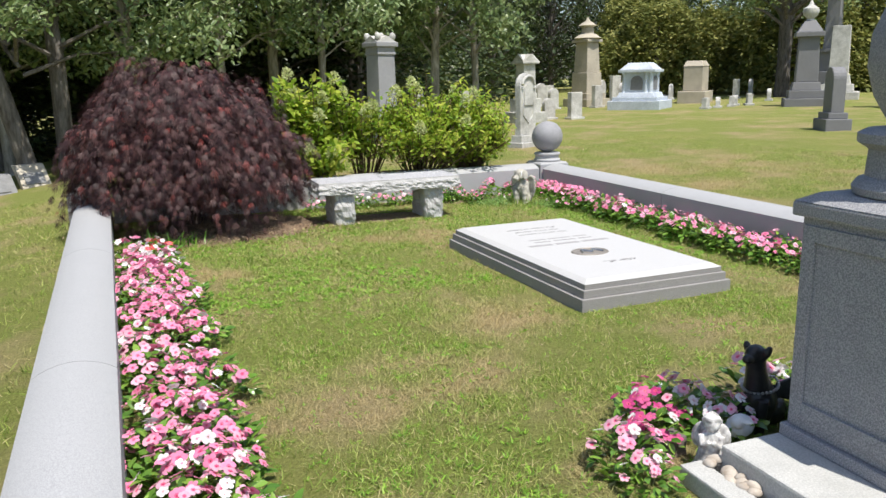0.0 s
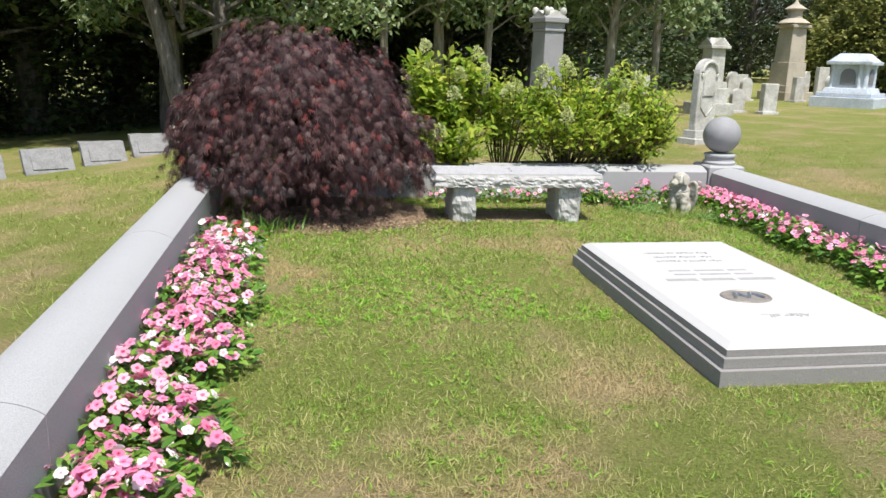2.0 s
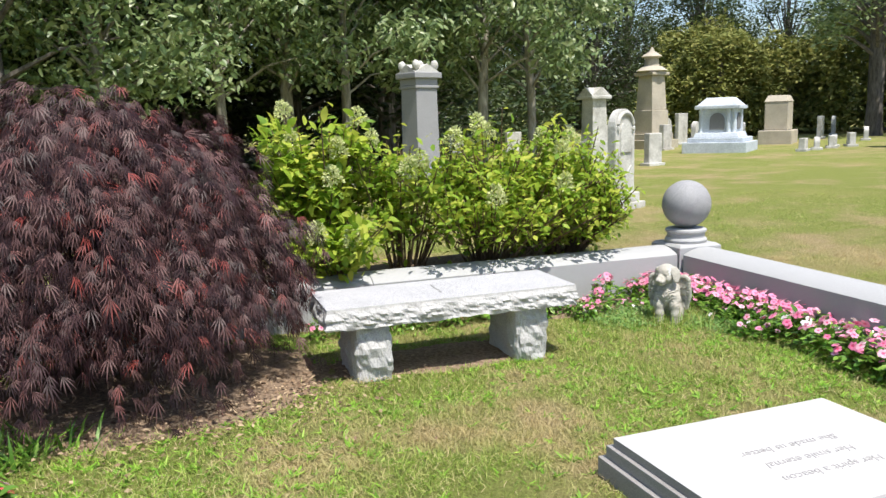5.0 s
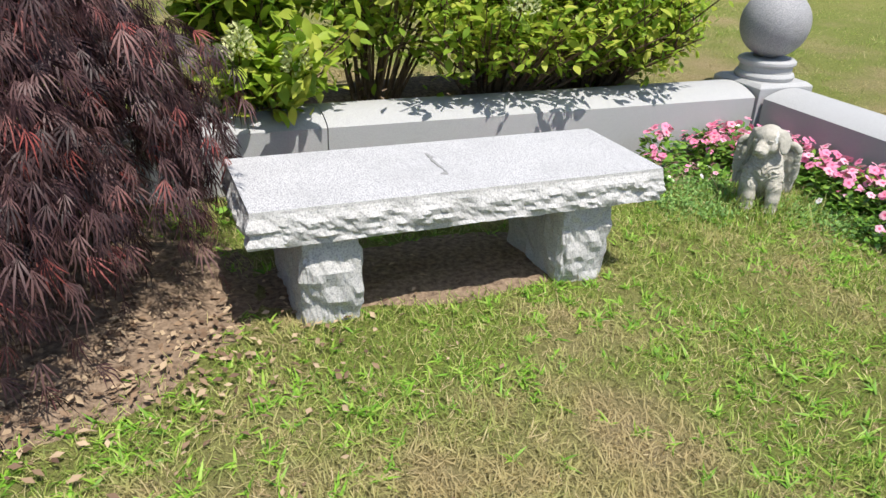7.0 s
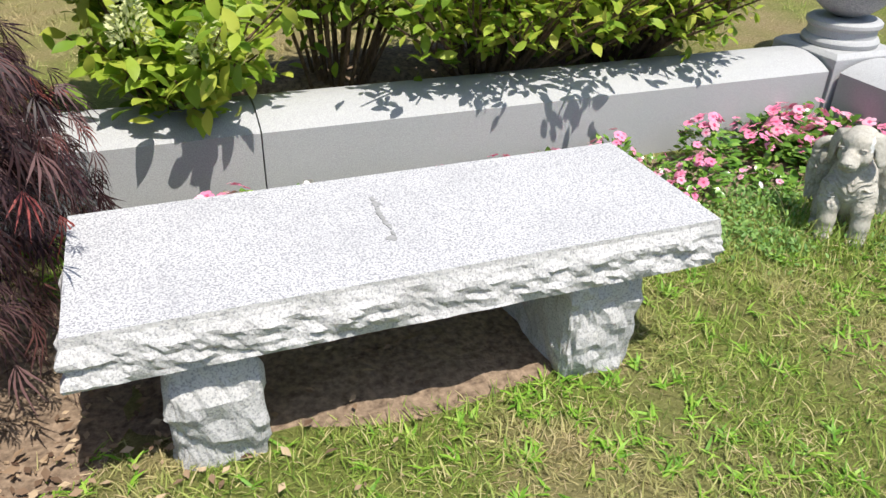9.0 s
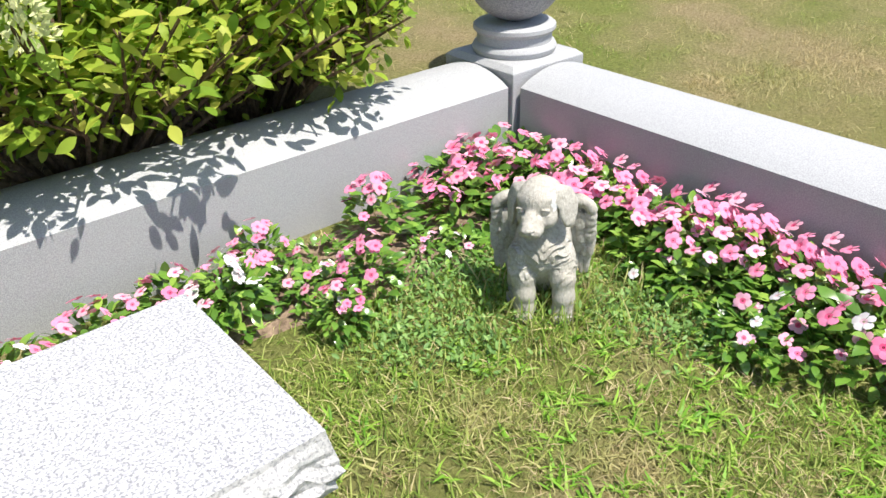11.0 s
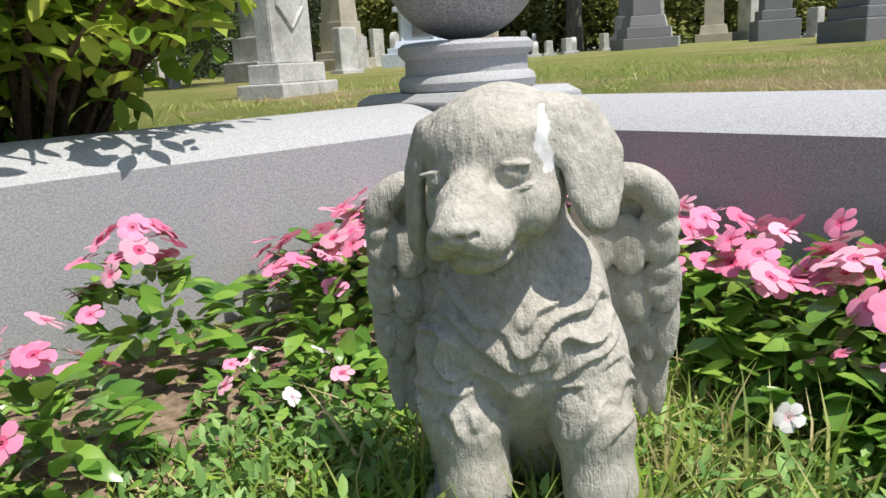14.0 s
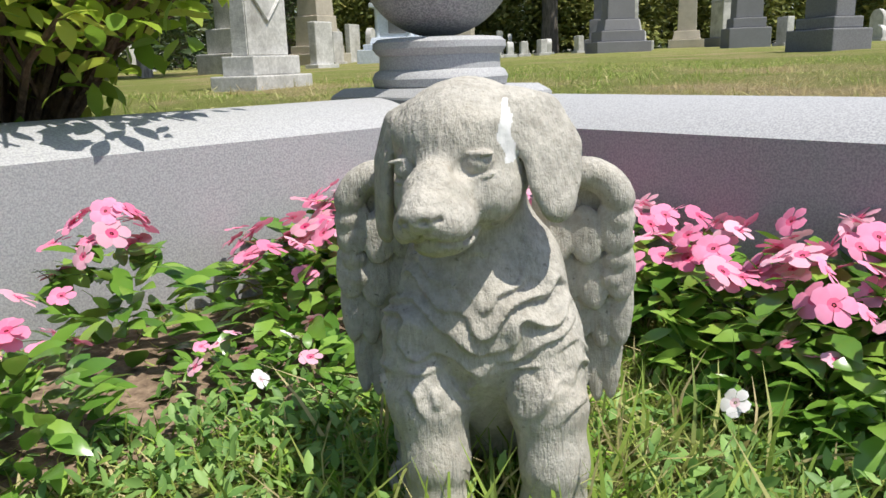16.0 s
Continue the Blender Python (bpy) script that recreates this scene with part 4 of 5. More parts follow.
def build_shrub(x, y, w, h, leaves, label, panicles=0, lean=0.0, stems=16, seed=0, low=0.06, size=(0.055, 0.115), depth=0.75, fore=0.0):
    t = thing("hydrangea", label, "shrub", pose(x, y, gz(x, 0.6)), "shrubs behind the wall")
    tips = []
    for k in range(stems):
        st = bmesh.new()
        a = rng.uniform(0, 6.28)
        r = math.sqrt(rng.random()) * w / 2
        top = h * rng.uniform(0.55, 1.0)
        e = Vector((math.cos(a) * r + lean, math.sin(a) * r * depth - fore, top))
        s = Vector((e.x * 0.22, math.sin(a) * r * depth * 0.22 + 0.24, -0.03))
        mid = s.lerp(e, 0.5) + Vector((rng.uniform(-0.06, 0.06), rng.uniform(-0.06, 0.06), 0.05))
        tube([s, mid, e], [0.011, 0.008, 0.004], 5, st)
        tips.append((s, mid, e))
        for q in range(3):
            f = rng.uniform(0.3, 0.8)
            p0 = s.lerp(mid, f * 2) if f < 0.5 else mid.lerp(e, f * 2 - 1)
            e2 = p0 + Vector((rng.uniform(-0.22, 0.22), rng.uniform(-0.22, 0.22), rng.uniform(0.05, 0.3)))
            tube([p0, e2], [0.006, 0.003], 4, st)
            tips.append((p0, p0.lerp(e2, 0.5), e2))
        part("stem", st, TWIG, t)
    loc = []
    while len(loc) < leaves:
        s, mid, e = tips[rng.integers(len(tips))]
        f = rng.beta(2.6, 1.0)
        p0 = s.lerp(mid, f * 2) if f < 0.5 else mid.lerp(e, f * 2 - 1)
        if p0.z < low * h * rng.uniform(0.4, 2.2):
            continue
        loc.append(p0 + Vector(rng.normal(0, 0.05, 3)))
    loc = np.array(loc)
    ways = directions(len(loc), 0.1) * np.array([1, 1, 0.6])
    part("foliage", cloud("foliage", LEAF_V, LEAF_F, loc, ways, rng.normal(0, 0.45, len(loc)), rng.uniform(*size, len(loc)), HYDRA), None, t, "bright yellow-green leaves")["kind"] = "stuff"
    tops = sorted([e for _, _, e in tips], key=lambda v: -v.z + 0.5 * v.y)
    for k in range(panicles):
        e = tops[(k * 3 + 5) % len(tops)]
        n = 230
        q = rng.random(n)
        d = directions(n)
        pl = np.stack([d[:, 0] * 0.068 * (1 - q * q * 0.8), d[:, 1] * 0.068 * (1 - q * q * 0.8), q * 0.15 - 0.05], 1)
        me = cloud("panicle", KITE_V, KITE_F, pl, d + np.array([0, 0, 0.3]), rng.uniform(0, 3, n), np.full(n, 0.03), PANICLE)
        o = part("panicle", me, None, t, "creamy flower panicle")
        o["kind"] = "stuff"
        o.location, o.rotation_euler = e, (rng.uniform(-0.4, 0.5), rng.uniform(-0.4, 0.4), 0)


build_shrub(-3.05, 0.52, 1.05, 1.55, 2700, "panicle hydrangea with cream flower heads behind the bench", 9, 0.0, 24, size=(0.075, 0.14), depth=0.9)
build_shrub(-2.3, 0.56, 1.2, 1.25, 2300, "leggy yellow-green hydrangea with bare lower stems", 3, 0.0, 26, low=0.14, depth=0.8, size=(0.05, 0.10))
build_shrub(-1.5, 0.56, 1.3, 1.45, 2800, "leggy yellow-green hydrangea with bare lower stems", 3, 0.05, 28, low=0.14, depth=0.8, size=(0.05, 0.10))
build_shrub(-0.78, 0.56, 1.2, 1.22, 3000, "spreading yellow-green hydrangea beside the corner post", 3, 0.0, 28, low=0.05, depth=0.75, size=(0.05, 0.095))
build_shrub(-0.95, 0.44, 1.5, 0.50, 1300, "low leafy hydrangea suckers behind the wall", 0, 0.05, 20, low=0.02, depth=0.3, size=(0.05, 0.09))
build_shrub(-3.0, 0.22, 0.75, 0.62, 700, "low hydrangea branch hanging over the wall", 2, 0.0, 11, size=(0.08, 0.13))
build_shrub(-1.55, 0.34, 1.7, 0.82, 1500, "arching hydrangea branches hanging over the wall", 1, 0.0, 28, low=0.45, size=(0.05, 0.095), depth=0.22, fore=0.40)
build_shrub(-0.82, 0.38, 1.1, 0.70, 1700, "low leafy hydrangea growth by the corner post", 1, 0.0, 24, low=0.2, size=(0.045, 0.085), depth=0.4, fore=0.28)

# ---- bedding vinca ----
BLOSSOM_V, BLOSSOM_F, BLOSSOM_S = [(0, 0, -0.04)], [], []
for k in range(5):   # broad petals, each lapping over the next
    a = 2 * math.pi * k / 5
    b0 = len(BLOSSOM_V)
    for r, da, z in ((0.12, -0.62, -0.02), (0.12, 0.62, -0.02), (0.34, -0.66, 0.05), (0.34, 0, 0.03), (0.34, 0.62, -0.01), (0.74, -0.70, 0.11), (0.76, 0, 0.05), (0.74, 0.60, -0.03), (0.94, -0.46, 0.06), (1.02, -0.10, 0.0), (0.98, 0.32, -0.07)):
        BLOSSOM_V.append((r * math.cos(a + da), r * math.sin(a + da), z))
    for f, slot in (((0, 1, 3), 1), ((0, 3, 2), 1), ((1, 4, 3), 1), ((2, 3, 6), 0), ((2, 6, 5), 0), ((3, 4, 7), 0), ((3, 7, 6), 0), ((5, 6, 8), 0), ((8, 6, 9), 0), ((9, 6, 10), 0), ((10, 6, 7), 0)):
        BLOSSOM_F.append(tuple(b0 + q for q in f))
        BLOSSOM_S.append(slot)
    BLOSSOM_F.append((0, b0, b0 + 1))
    BLOSSOM_S.append(2)


def blossom_mesh(k):
    white = 1 if k == 2 else 0
    return cloud("blossom", BLOSSOM_V, BLOSSOM_F, [(0, 0, 0)], [(1, 0, 0)], np.zeros(1), [0.029], [PETALS[k], THROAT[white], EYE[white]], BLOSSOM_S)


BLOSSOMS = [blossom_mesh(k) for k in range(5)]
TINT = {"pink": "vinca plant with pink blossoms", "pale": "vinca plant with pale pink blossoms", "mixed": "vinca plant with pink and white blossoms",
        "white": "vinca plant with white blossoms", "red": "vinca plant with red and white blossoms", "magenta": "vinca plant with magenta and white blossoms"}
MIX = {"pink": [0, 0, 0, 1, 0, 0], "pale": [1, 1, 0, 1, 2, 1], "mixed": [0, 1, 0, 2, 0, 1], "white": [2, 2, 1, 2], "red": [3, 3, 2, 0], "magenta": [4, 4, 2, 4]}


def vinca(kind, spread, height, leaves, flowers):
    n = leaves
    a, q = rng.uniform(0, 6.28, n), rng.beta(1.6, 1.0, n)
    r = np.sqrt(rng.random(n)) * spread
    loc = np.stack([np.cos(a) * r, np.sin(a) * r, height * q * (1 - 0.45 * (r / spread) ** 2)], 1)
    ways = np.stack([np.cos(a), np.sin(a), rng.normal(0.25, 0.35, n)], 1) + directions(n) * 0.5
    t = thing("vinca_plant", TINT[kind], "flower", None, "bedding vinca")
    part("foliage", cloud("foliage", LEAF_V, LEAF_F, loc, ways, rng.normal(0, 0.3, n), rng.uniform(0.045, 0.085, n), VINCALEAF), None, t)["kind"] = "stuff"
    for k in range(flowers):
        a, r = rng.uniform(0, 6.28), math.sqrt(rng.random()) * spread * 1.02
        o = part("blossom", BLOSSOMS[MIX[kind][rng.integers(len(MIX[kind]))]], None, t)
        o.location = (math.cos(a) * r, math.sin(a) * r, height * (1.16 - 0.42 * (r / spread) ** 2) + rng.uniform(-0.03, 0.03))
        o.rotation_euler = Vector((math.cos(a) * 0.6 + rng.normal(0, 0.35), math.sin(a) * 0.6 + rng.normal(0, 0.35), 0.9)).to_track_quat("Z", "Y").to_euler()
        o.scale = [rng.uniform(0.75, 1.1)] * 3
    return t


def plant_beds():
    spots = []
    y = -8.9
    while y < -2.1:   # left bed
        for dx in (0.12, 0.27, 0.38):
            if dx > 0.35 and rng.random() < 0.5:
                continue
            x = left_in(y) + dx + rng.normal(0, 0.03) 
            kind = ("red" if dx > 0.2 else "mixed") if y > -2.75 else ("white" if y > -3.0 and dx > 0.35 else ["pink", "mixed", "pale", "pink", "mixed"][rng.integers(5)])
            spots.append((x, y + rng.normal(0, 0.04), kind, rng.uniform(0.8, 1.1), 1))
        y += 0.225
    y = -9.4
    while y < -1.5:   # right bed
        for dx in (-0.12, -0.32):
            spots.append((dx + rng.normal(0, 0.03), y + rng.normal(0, 0.04), ["pink", "pink", "mixed", "pale"][rng.integers(4)], rng.uniform(0.8, 1.15), 0))
        y += 0.25
    corner = [(-0.47, -0.16), (-0.32, -0.14), (-0.17, -0.13), (-0.56, -0.30), (-0.12, -0.28), (-0.30, -0.36), (-0.14, -0.45), (-0.26, -0.54), (-0.12, -0.64), (-0.15, -0.82), (-0.12, -0.98), (-0.26, -0.98), (-0.12, -1.12), (-0.12, -1.28), (-0.13, -1.42)]
    spots += [(x, y, "pink", rng.uniform(0.88, 1.08), 0) for x, y in corner]
    spots += [(-0.30, -1.16, "pale", 0.9, 3), (-0.36, -1.04, "pale", 0.6, 3), (-0.28, -1.38, "pale", 0.9, 3), (-0.44, -1.38, "pale", 0.75, 3), (-0.40, -1.52, "pink", 0.85, 3), (-0.40, -0.60, "pink", 0.85, 3),
              (-0.72, -0.50, "pale", 0.62, 3), (-0.80, -0.42, "pale", 0.5, 3), (-0.86, -0.20, "pink", 0.9, 2),
              (-1.29, -0.12, "pink", 0.72, 2), (-1.42, -0.19, "pale", 0.75, 0), (-1.50, -0.31, "white", 0.85, 2), (-1.30, -0.30, "pale", 0.72, 3), (-1.11, -0.19, "mixed", 0.6, 3), (-1.22, -0.40, "pale", 0.68, 3), (-1.27, -0.56, "pink", 0.62, 2), (-1.08, -0.46, "pink", 0.76, 2), (-1.62, -0.2, "pink", 0.85, 0)]
    spots += [(-1.85 - 0.27 * k, -0.22 + rng.normal(0, 0.04), ["pink", "mixed", "pale", "white"][k % 4], rng.uniform(0.75, 0.95), 0) for k in range(6)]
    spots += [(-3.02, -6.78, "magenta", 1.05, 1), (-3.16, -6.95, "magenta", 0.9, 1), (-2.88, -6.80, "white", 1.0, 1), (-2.80, -6.98, "white", 0.9, 1), (-3.33, -7.06, "pale", 0.9, 1), (-3.36, -7.24, "pale", 0.7, 1), (-2.42, -6.78, "white", 1.1, 1), (-2.28, -6.90, "red", 1.05, 1), (-2.30, -7.05, "white", 0.9, 1)]
    base = {}
    for x, y, kind, s, style in spots:
        key = (kind, style, int(rng.integers(2)))
        m = pose(x, y, 0, 0, 0, rng.uniform(0, 360)) @ Matrix.Scale(s, 4)
        if key not in base:
            fl, lv, sp, tall = ((17, 130, 0.165, 0.175), (21, 95, 0.165, 0.17), (19, 130, 0.125, 0.23), (5, 95, 0.17, 0.13))[style]
            base[key] = vinca(key[0], sp, tall, lv, fl)
            base[key].matrix_basis = m
        else:
            o = copy_thing(base[key], m)
            o.scale = (s, s, s)


plant_beds()

# ---- gravestones and monuments round about ----


def arched(w, d, h, bm=None, steps=12):
    """A tablet with a round head, standing on z = 0, thin along y."""
    own = bmesh.new()
    pts = [(-w / 2, 0), (w / 2, 0)] + [(w / 2 * math.cos(math.pi * k / steps), h - w / 2 + w / 2 * math.sin(math.pi * k / steps)) for k in range(steps + 1)]
    f = [own.verts.new((x, -d / 2, z)) for x, z in pts]
    b = [own.verts.new((x, d / 2, z)) for x, z in pts]
    own.faces.new(f)
    own.faces.new(b[::-1])
    n = len(pts)
    for k in range(n):
        own.faces.new((f[k], b[k], b[(k + 1) % n], f[(k + 1) % n]))
    bmesh.ops.recalc_face_normals(own, faces=own.faces[:])
    bmesh.ops.bevel(own, geom=[e for e in own.edges if e.calc_face_angle(0) > 1.0], offset=0.008, segments=2, affect="EDGES")
    return merge(bm, own)


def facing(x, y, turn=0.0, sink=0.02):
    return pose(x, y, gz(x, y) - sink, 0, 0, turn)


def build_shield_stone():
    t = thing("round_headed_gravestone", "weathered white marble gravestone with a round arch and shield", "gravestone", facing(1.41, 3.29, 25) @ Matrix.Scale(0.95, 4))
    part("footing", box(-0.34, 0.34, -0.19, 0.19, -0.2, 0.11, 0.01), MARBLE, t)
    part("base", box(-0.28, 0.28, -0.13, 0.13, 0.11, 0.24, 0.01), MARBLE, t)
    part("tablet", arched(0.48, 0.13, 1.16), MARBLE, t).location = (0, 0, 0.24)
    ring = bmesh.new()
    pts = [Vector((0.185 * math.cos(a), -0.07, 1.16 + 0.185 * math.sin(a))) for a in np.linspace(-0.25, math.pi + 0.25, 18)]
    tube(pts, [0.03] * 18, 8, ring)
    part("arch_moulding", ring, MARBLE, t)
    part("inner_tablet", arched(0.27, 0.05, 0.42), MARBLE, t).location = (0, -0.06, 0.80)
    sh = bmesh.new()
    tube([(-0.16, -0.068, 0.86), (-0.15, -0.068, 0.62), (0, -0.068, 0.47), (0.15, -0.068, 0.62), (0.16, -0.068, 0.86)], [0.014] * 5, 6, sh)
    part("shield_moulding", sh, MARBLE, t)


build_shield_stone()


def pedestal_monument(name, label, x, y, turn, courses, mat, cap=None, capmat=None, extra=None):
    """Stacked blocks: (half width, z0, z1, taper); cap: turned finial profile."""
    t = thing(name, label, "monument", facing(x, y, turn))
    for k, (w, z0, z1, tp) in enumerate(courses):
        part("course", box(-w, w, -w, w, z0 - (0.2 if k == 0 else 0), z1, min(0.02, w * 0.06), None, tp), mat, t)
    if cap:
        part("finial", lathe(cap, 20), capmat or mat, t, smooth=True)
    return t


def gabled(t, w, z, h, mat):
    bm = bmesh.new()
    for a in (0, 90):
        own = bmesh.new()
        v = [own.verts.new(c) for c in ((-w, -w, z), (w, -w, z), (0, -w, z + h), (-w, w, z), (w, w, z), (0, w, z + h))]
        for f in ((0, 1, 2), (5, 4, 3), (0, 3, 4, 1), (1, 4, 5, 2), (2, 5, 3, 0)):
            own.faces.new([v[i] for i in f])
        bmesh.ops.transform(own, matrix=pose(0, 0, 0, 0, 0, a), verts=own.verts)
        merge(bm, own)
    part("gabled_cap", bm, mat, t)


t = pedestal_monument("column_monument", "dark grey square column monument with a broken urn top", -0.10, 7.4, 20, [(0.42, 0, 0.25, 1), (0.33, 0.25, 0.5, 1), (0.24, 0.5, 1.85, 0.93), (0.25, 1.85, 1.90, 1), (0.235, 1.90, 2.02, 1), (0.29, 2.02, 2.12, 1.0)], MONGRAN)
gabled(t, 0.26, 2.12, 0.14, MARBLE)
for dx, dy in ((-0.2, -0.2), (0.2, -0.2), (0.2, 0.2), (-0.2, 0.2), (0, -0.05)):
    part("corner_knob", blob((dx, dy, 2.24), (0.07, 0.07, 0.09)), MARBLE, t)
t = pedestal_monument("draped_monument", "white marble pillar monument with a gabled cap", 4.45, 9.35, 10, [(0.42, 0, 0.3, 1), (0.30, 0.3, 0.65, 1), (0.20, 0.65, 1.55, 0.92), (0.27, 1.55, 1.62, 1)], MARBLE)
gabled(t, 0.25, 1.62, 0.18, MARBLE)
t = pedestal_monument("buff_monument", "tall buff sandstone monument with a pagoda finial", 10.5, 16.3, 15, [(0.62, 0, 0.3, 1), (0.50, 0.3, 0.5, 1), (0.40, 0.5, 1.25, 0.95), (0.34, 1.25, 2.35, 0.86), (0.40, 2.35, 2.45, 1)], BUFF,
                      [(0.40, 2.45), (0.5, 2.5), (0.34, 2.62), (0.24, 2.66), (0.22, 2.9), (0.34, 2.95), (0.2, 3.05), (0.08, 3.12), (0.02, 3.25)])
t = pedestal_monument("tomb_monument", "blue-white marble tomb monument with arched niches", 10.4, 12.7, 40, [(0.86, 0, 0.30, 1), (0.74, 0.30, 0.42, 1), (0.62, 0.42, 0.56, 0.92), (0.48, 0.56, 1.20, 0.97), (0.60, 1.20, 1.30, 1), (0.56, 1.30, 1.52, 0.6)], BLUEMARBLE)
for a in range(4):
    # no hollow: a dark plate carries the niche's shade in its colour
    o = part("niche", arched(0.40, 0.06, 0.46), DARKSTONE, t, "arched niche, its shade a dark plate")
    o.location, o.rotation_euler = Vector((0, -0.475, 0.64)), (0, 0, 0)
    o.matrix_basis = pose(0, 0, 0, 0, 0, 90 * a) @ pose(0, -0.47, 0.64)
    for s in (-1, 1):
        part("pilaster", lathe([(0.07, 0.56), (0.06, 0.62), (0.055, 1.12), (0.075, 1.2)], 10, None), BLUEMARBLE, t).matrix_basis = pose(0, 0, 0, 0, 0, 90 * a) @ pose(-0.44, -0.44, 0) if s == 1 else pose(0, 0, 0, 0, 0, 90 * a) @ pose(0.3, -0.48, 0)
t = thing("block_monument", "plain buff granite block monument on a plinth", "monument", facing(14.3, 14.8, 40))
part("base", box(-0.75, 0.75, -0.5, 0.5, -0.2, 0.45, 0.03), BUFF, t)
part("die", box(-0.55, 0.55, -0.35, 0.35, 0.45, 1.35, 0.03), BUFF, t)
part("cap", box(-0.57, 0.57, -0.37, 0.37, 1.35, 1.55, 0.02, None, 0.75), BUFF, t)
t = pedestal_monument("spired_monument", "tall dark and pale granite monument with an urn finial", 14.25, 9.5, 50, [(0.62, 0, 0.26, 1), (0.50, 0.26, 0.5, 1), (0.42, 0.5, 0.75, 0.9), (0.32, 0.75, 2.1, 0.88), (0.40, 2.1, 2.25, 1), (0.36, 2.25, 2.6, 0.4)], DARKSTONE,
                      [(0.13, 2.55), (0.1, 2.65), (0.2, 2.75), (0.24, 2.85), (0.22, 2.95), (0.08, 3.05), (0.02, 3.2)], MARBLE)
t = thing("round_topped_headstone", "dark grey granite headstone with a rounded top", "gravestone", facing(7.47, 2.08, 62))
part("base", box(-0.36, 0.36, -0.24, 0.24, -0.15, 0.24, 0.015), DARKSTONE, t)
part("plinth", box(-0.29, 0.29, -0.18, 0.18, 0.24, 0.36, 0.015), DARKSTONE, t)
part("tablet", arched(0.46, 0.24, 0.86), DARKSTONE, t).location = (0, 0, 0.36)
t = pedestal_monument("obelisk", "slender grey granite obelisk on a stepped base", 19.8, 13.8, 30, [(0.7, 0, 0.4, 1), (0.5, 0.4, 1.0, 1), (0.38, 1.0, 1.7, 1), (0.44, 1.7, 1.85, 1), (0.27, 1.85, 4.9, 0.72), (0.19, 4.9, 5.2, 0.1)], DARKSTONE)
t = pedestal_monument("dark_pillar", "dark granite pillar on a square block", 14.85, 6.7, 40, [(0.42, -0.1, 0.42, 1), (0.33, 0.42, 0.62, 1), (0.27, 0.62, 2.0, 0.95), (0.32, 2.0, 2.12, 1)], DARKSTONE)
t = pedestal_monument("white_pillar", "white and dark stepped marble pillar", 18.5, 12.2, 40, [(0.72, 0, 0.28, 1), (0.54, 0.28, 0.55, 0.95), (0.42, 0.55, 0.9, 0.85), (0.32, 0.9, 2.6, 0.9)], MARBLE)
t = pedestal_monument("grey_pillar", "grey granite pillar on a stepped foot", 24.6, 13.8, 30, [(0.62, 0, 0.3, 1), (0.48, 0.3, 0.6, 0.9), (0.33, 0.6, 2.6, 0.9)], BUFF)
t = thing("block_monument", "pale granite block with a dark polished face", "monument", facing(22.6, 11.3, 55))
part("base", box(-0.55, 0.55, -0.4, 0.4, -0.2, 0.3, 0.03), DARKSTONE, t)
part("die", box(-0.42, 0.42, -0.28, 0.28, 0.3, 1.4, 0.03), MARBLE, t)
part("cap", box(-0.44, 0.44, -0.3, 0.3, 1.4, 1.5, 0.02, None, 0.9), MARBLE, t)

small = [(6.05, 9.5, 0.42, 0.75, 10), (5.45, 9.9, 0.38, 0.55, 10), (7.6, 15.2, 0.5, 0.62, 15), (8.6, 15.4, 0.45, 0.7, 15), (11.5, 10.75, 0.36, 0.36, 40), (12.1, 10.9, 0.3, 0.3, 45), (12.9, 11.2, 0.36, 0.36, 45), (13.4, 11.6, 0.3, 0.3, 40), (13.8, 11.4, 0.4, 0.4, 50),
         (9.2, 17.5, 0.5, 0.85, 20), (12.6, 17.6, 0.6, 1.1, 30), (11.6, 17.0, 0.5, 0.9, 30), (7.0, 19.5, 0.6, 0.7, 15), (5.2, 20.5, 0.6, 0.65, 15), (17.2, 12.9, 0.4, 0.5, 50), (16.7, 13.6, 0.35, 0.4, 50), (15.6, 6.2, 0.4, 0.62, 60), (16.8, 6.0, 0.45, 0.7, 60), (19.2, 6.4, 0.4, 0.3, 60), (20.5, 6.0, 0.4, 0.35, 60),
         (17.6, 16.4, 0.7, 0.8, 40), (19.6, 17.8, 0.6, 0.7, 40), (24, 8.4, 0.6, 0.9, 60), (25.6, 7.8, 0.6, 0.9, 60), (10.3, 19.0, 0.55, 0.8, 20), (15.9, 18.4, 0.6, 0.6, 40), (10.1, 14.9, 0.5, 0.8, 30), (10.9, 14.5, 0.45, 0.8, 30)]
for k, (x, y, w, h, a) in enumerate(small):
    t = thing("headstone", ["small weathered white marble headstone in the lawn", "small grey marble headstone with a rounded top"][k % 2], "gravestone", facing(x, y, a + rng.uniform(-8, 8)), "small headstones")
    part("base", box(-w * 0.62, w * 0.62, -0.14, 0.14, -0.15, 0.08, 0.01), MARBLE, t)
    if k % 2:
        part("tablet", arched(w, 0.14, h), MARBLE, t).location = (0, 0, 0.06)
    else:
        part("tablet", box(-w / 2, w / 2, -0.08, 0.08, 0.06, h, 0.02), MARBLE, t)

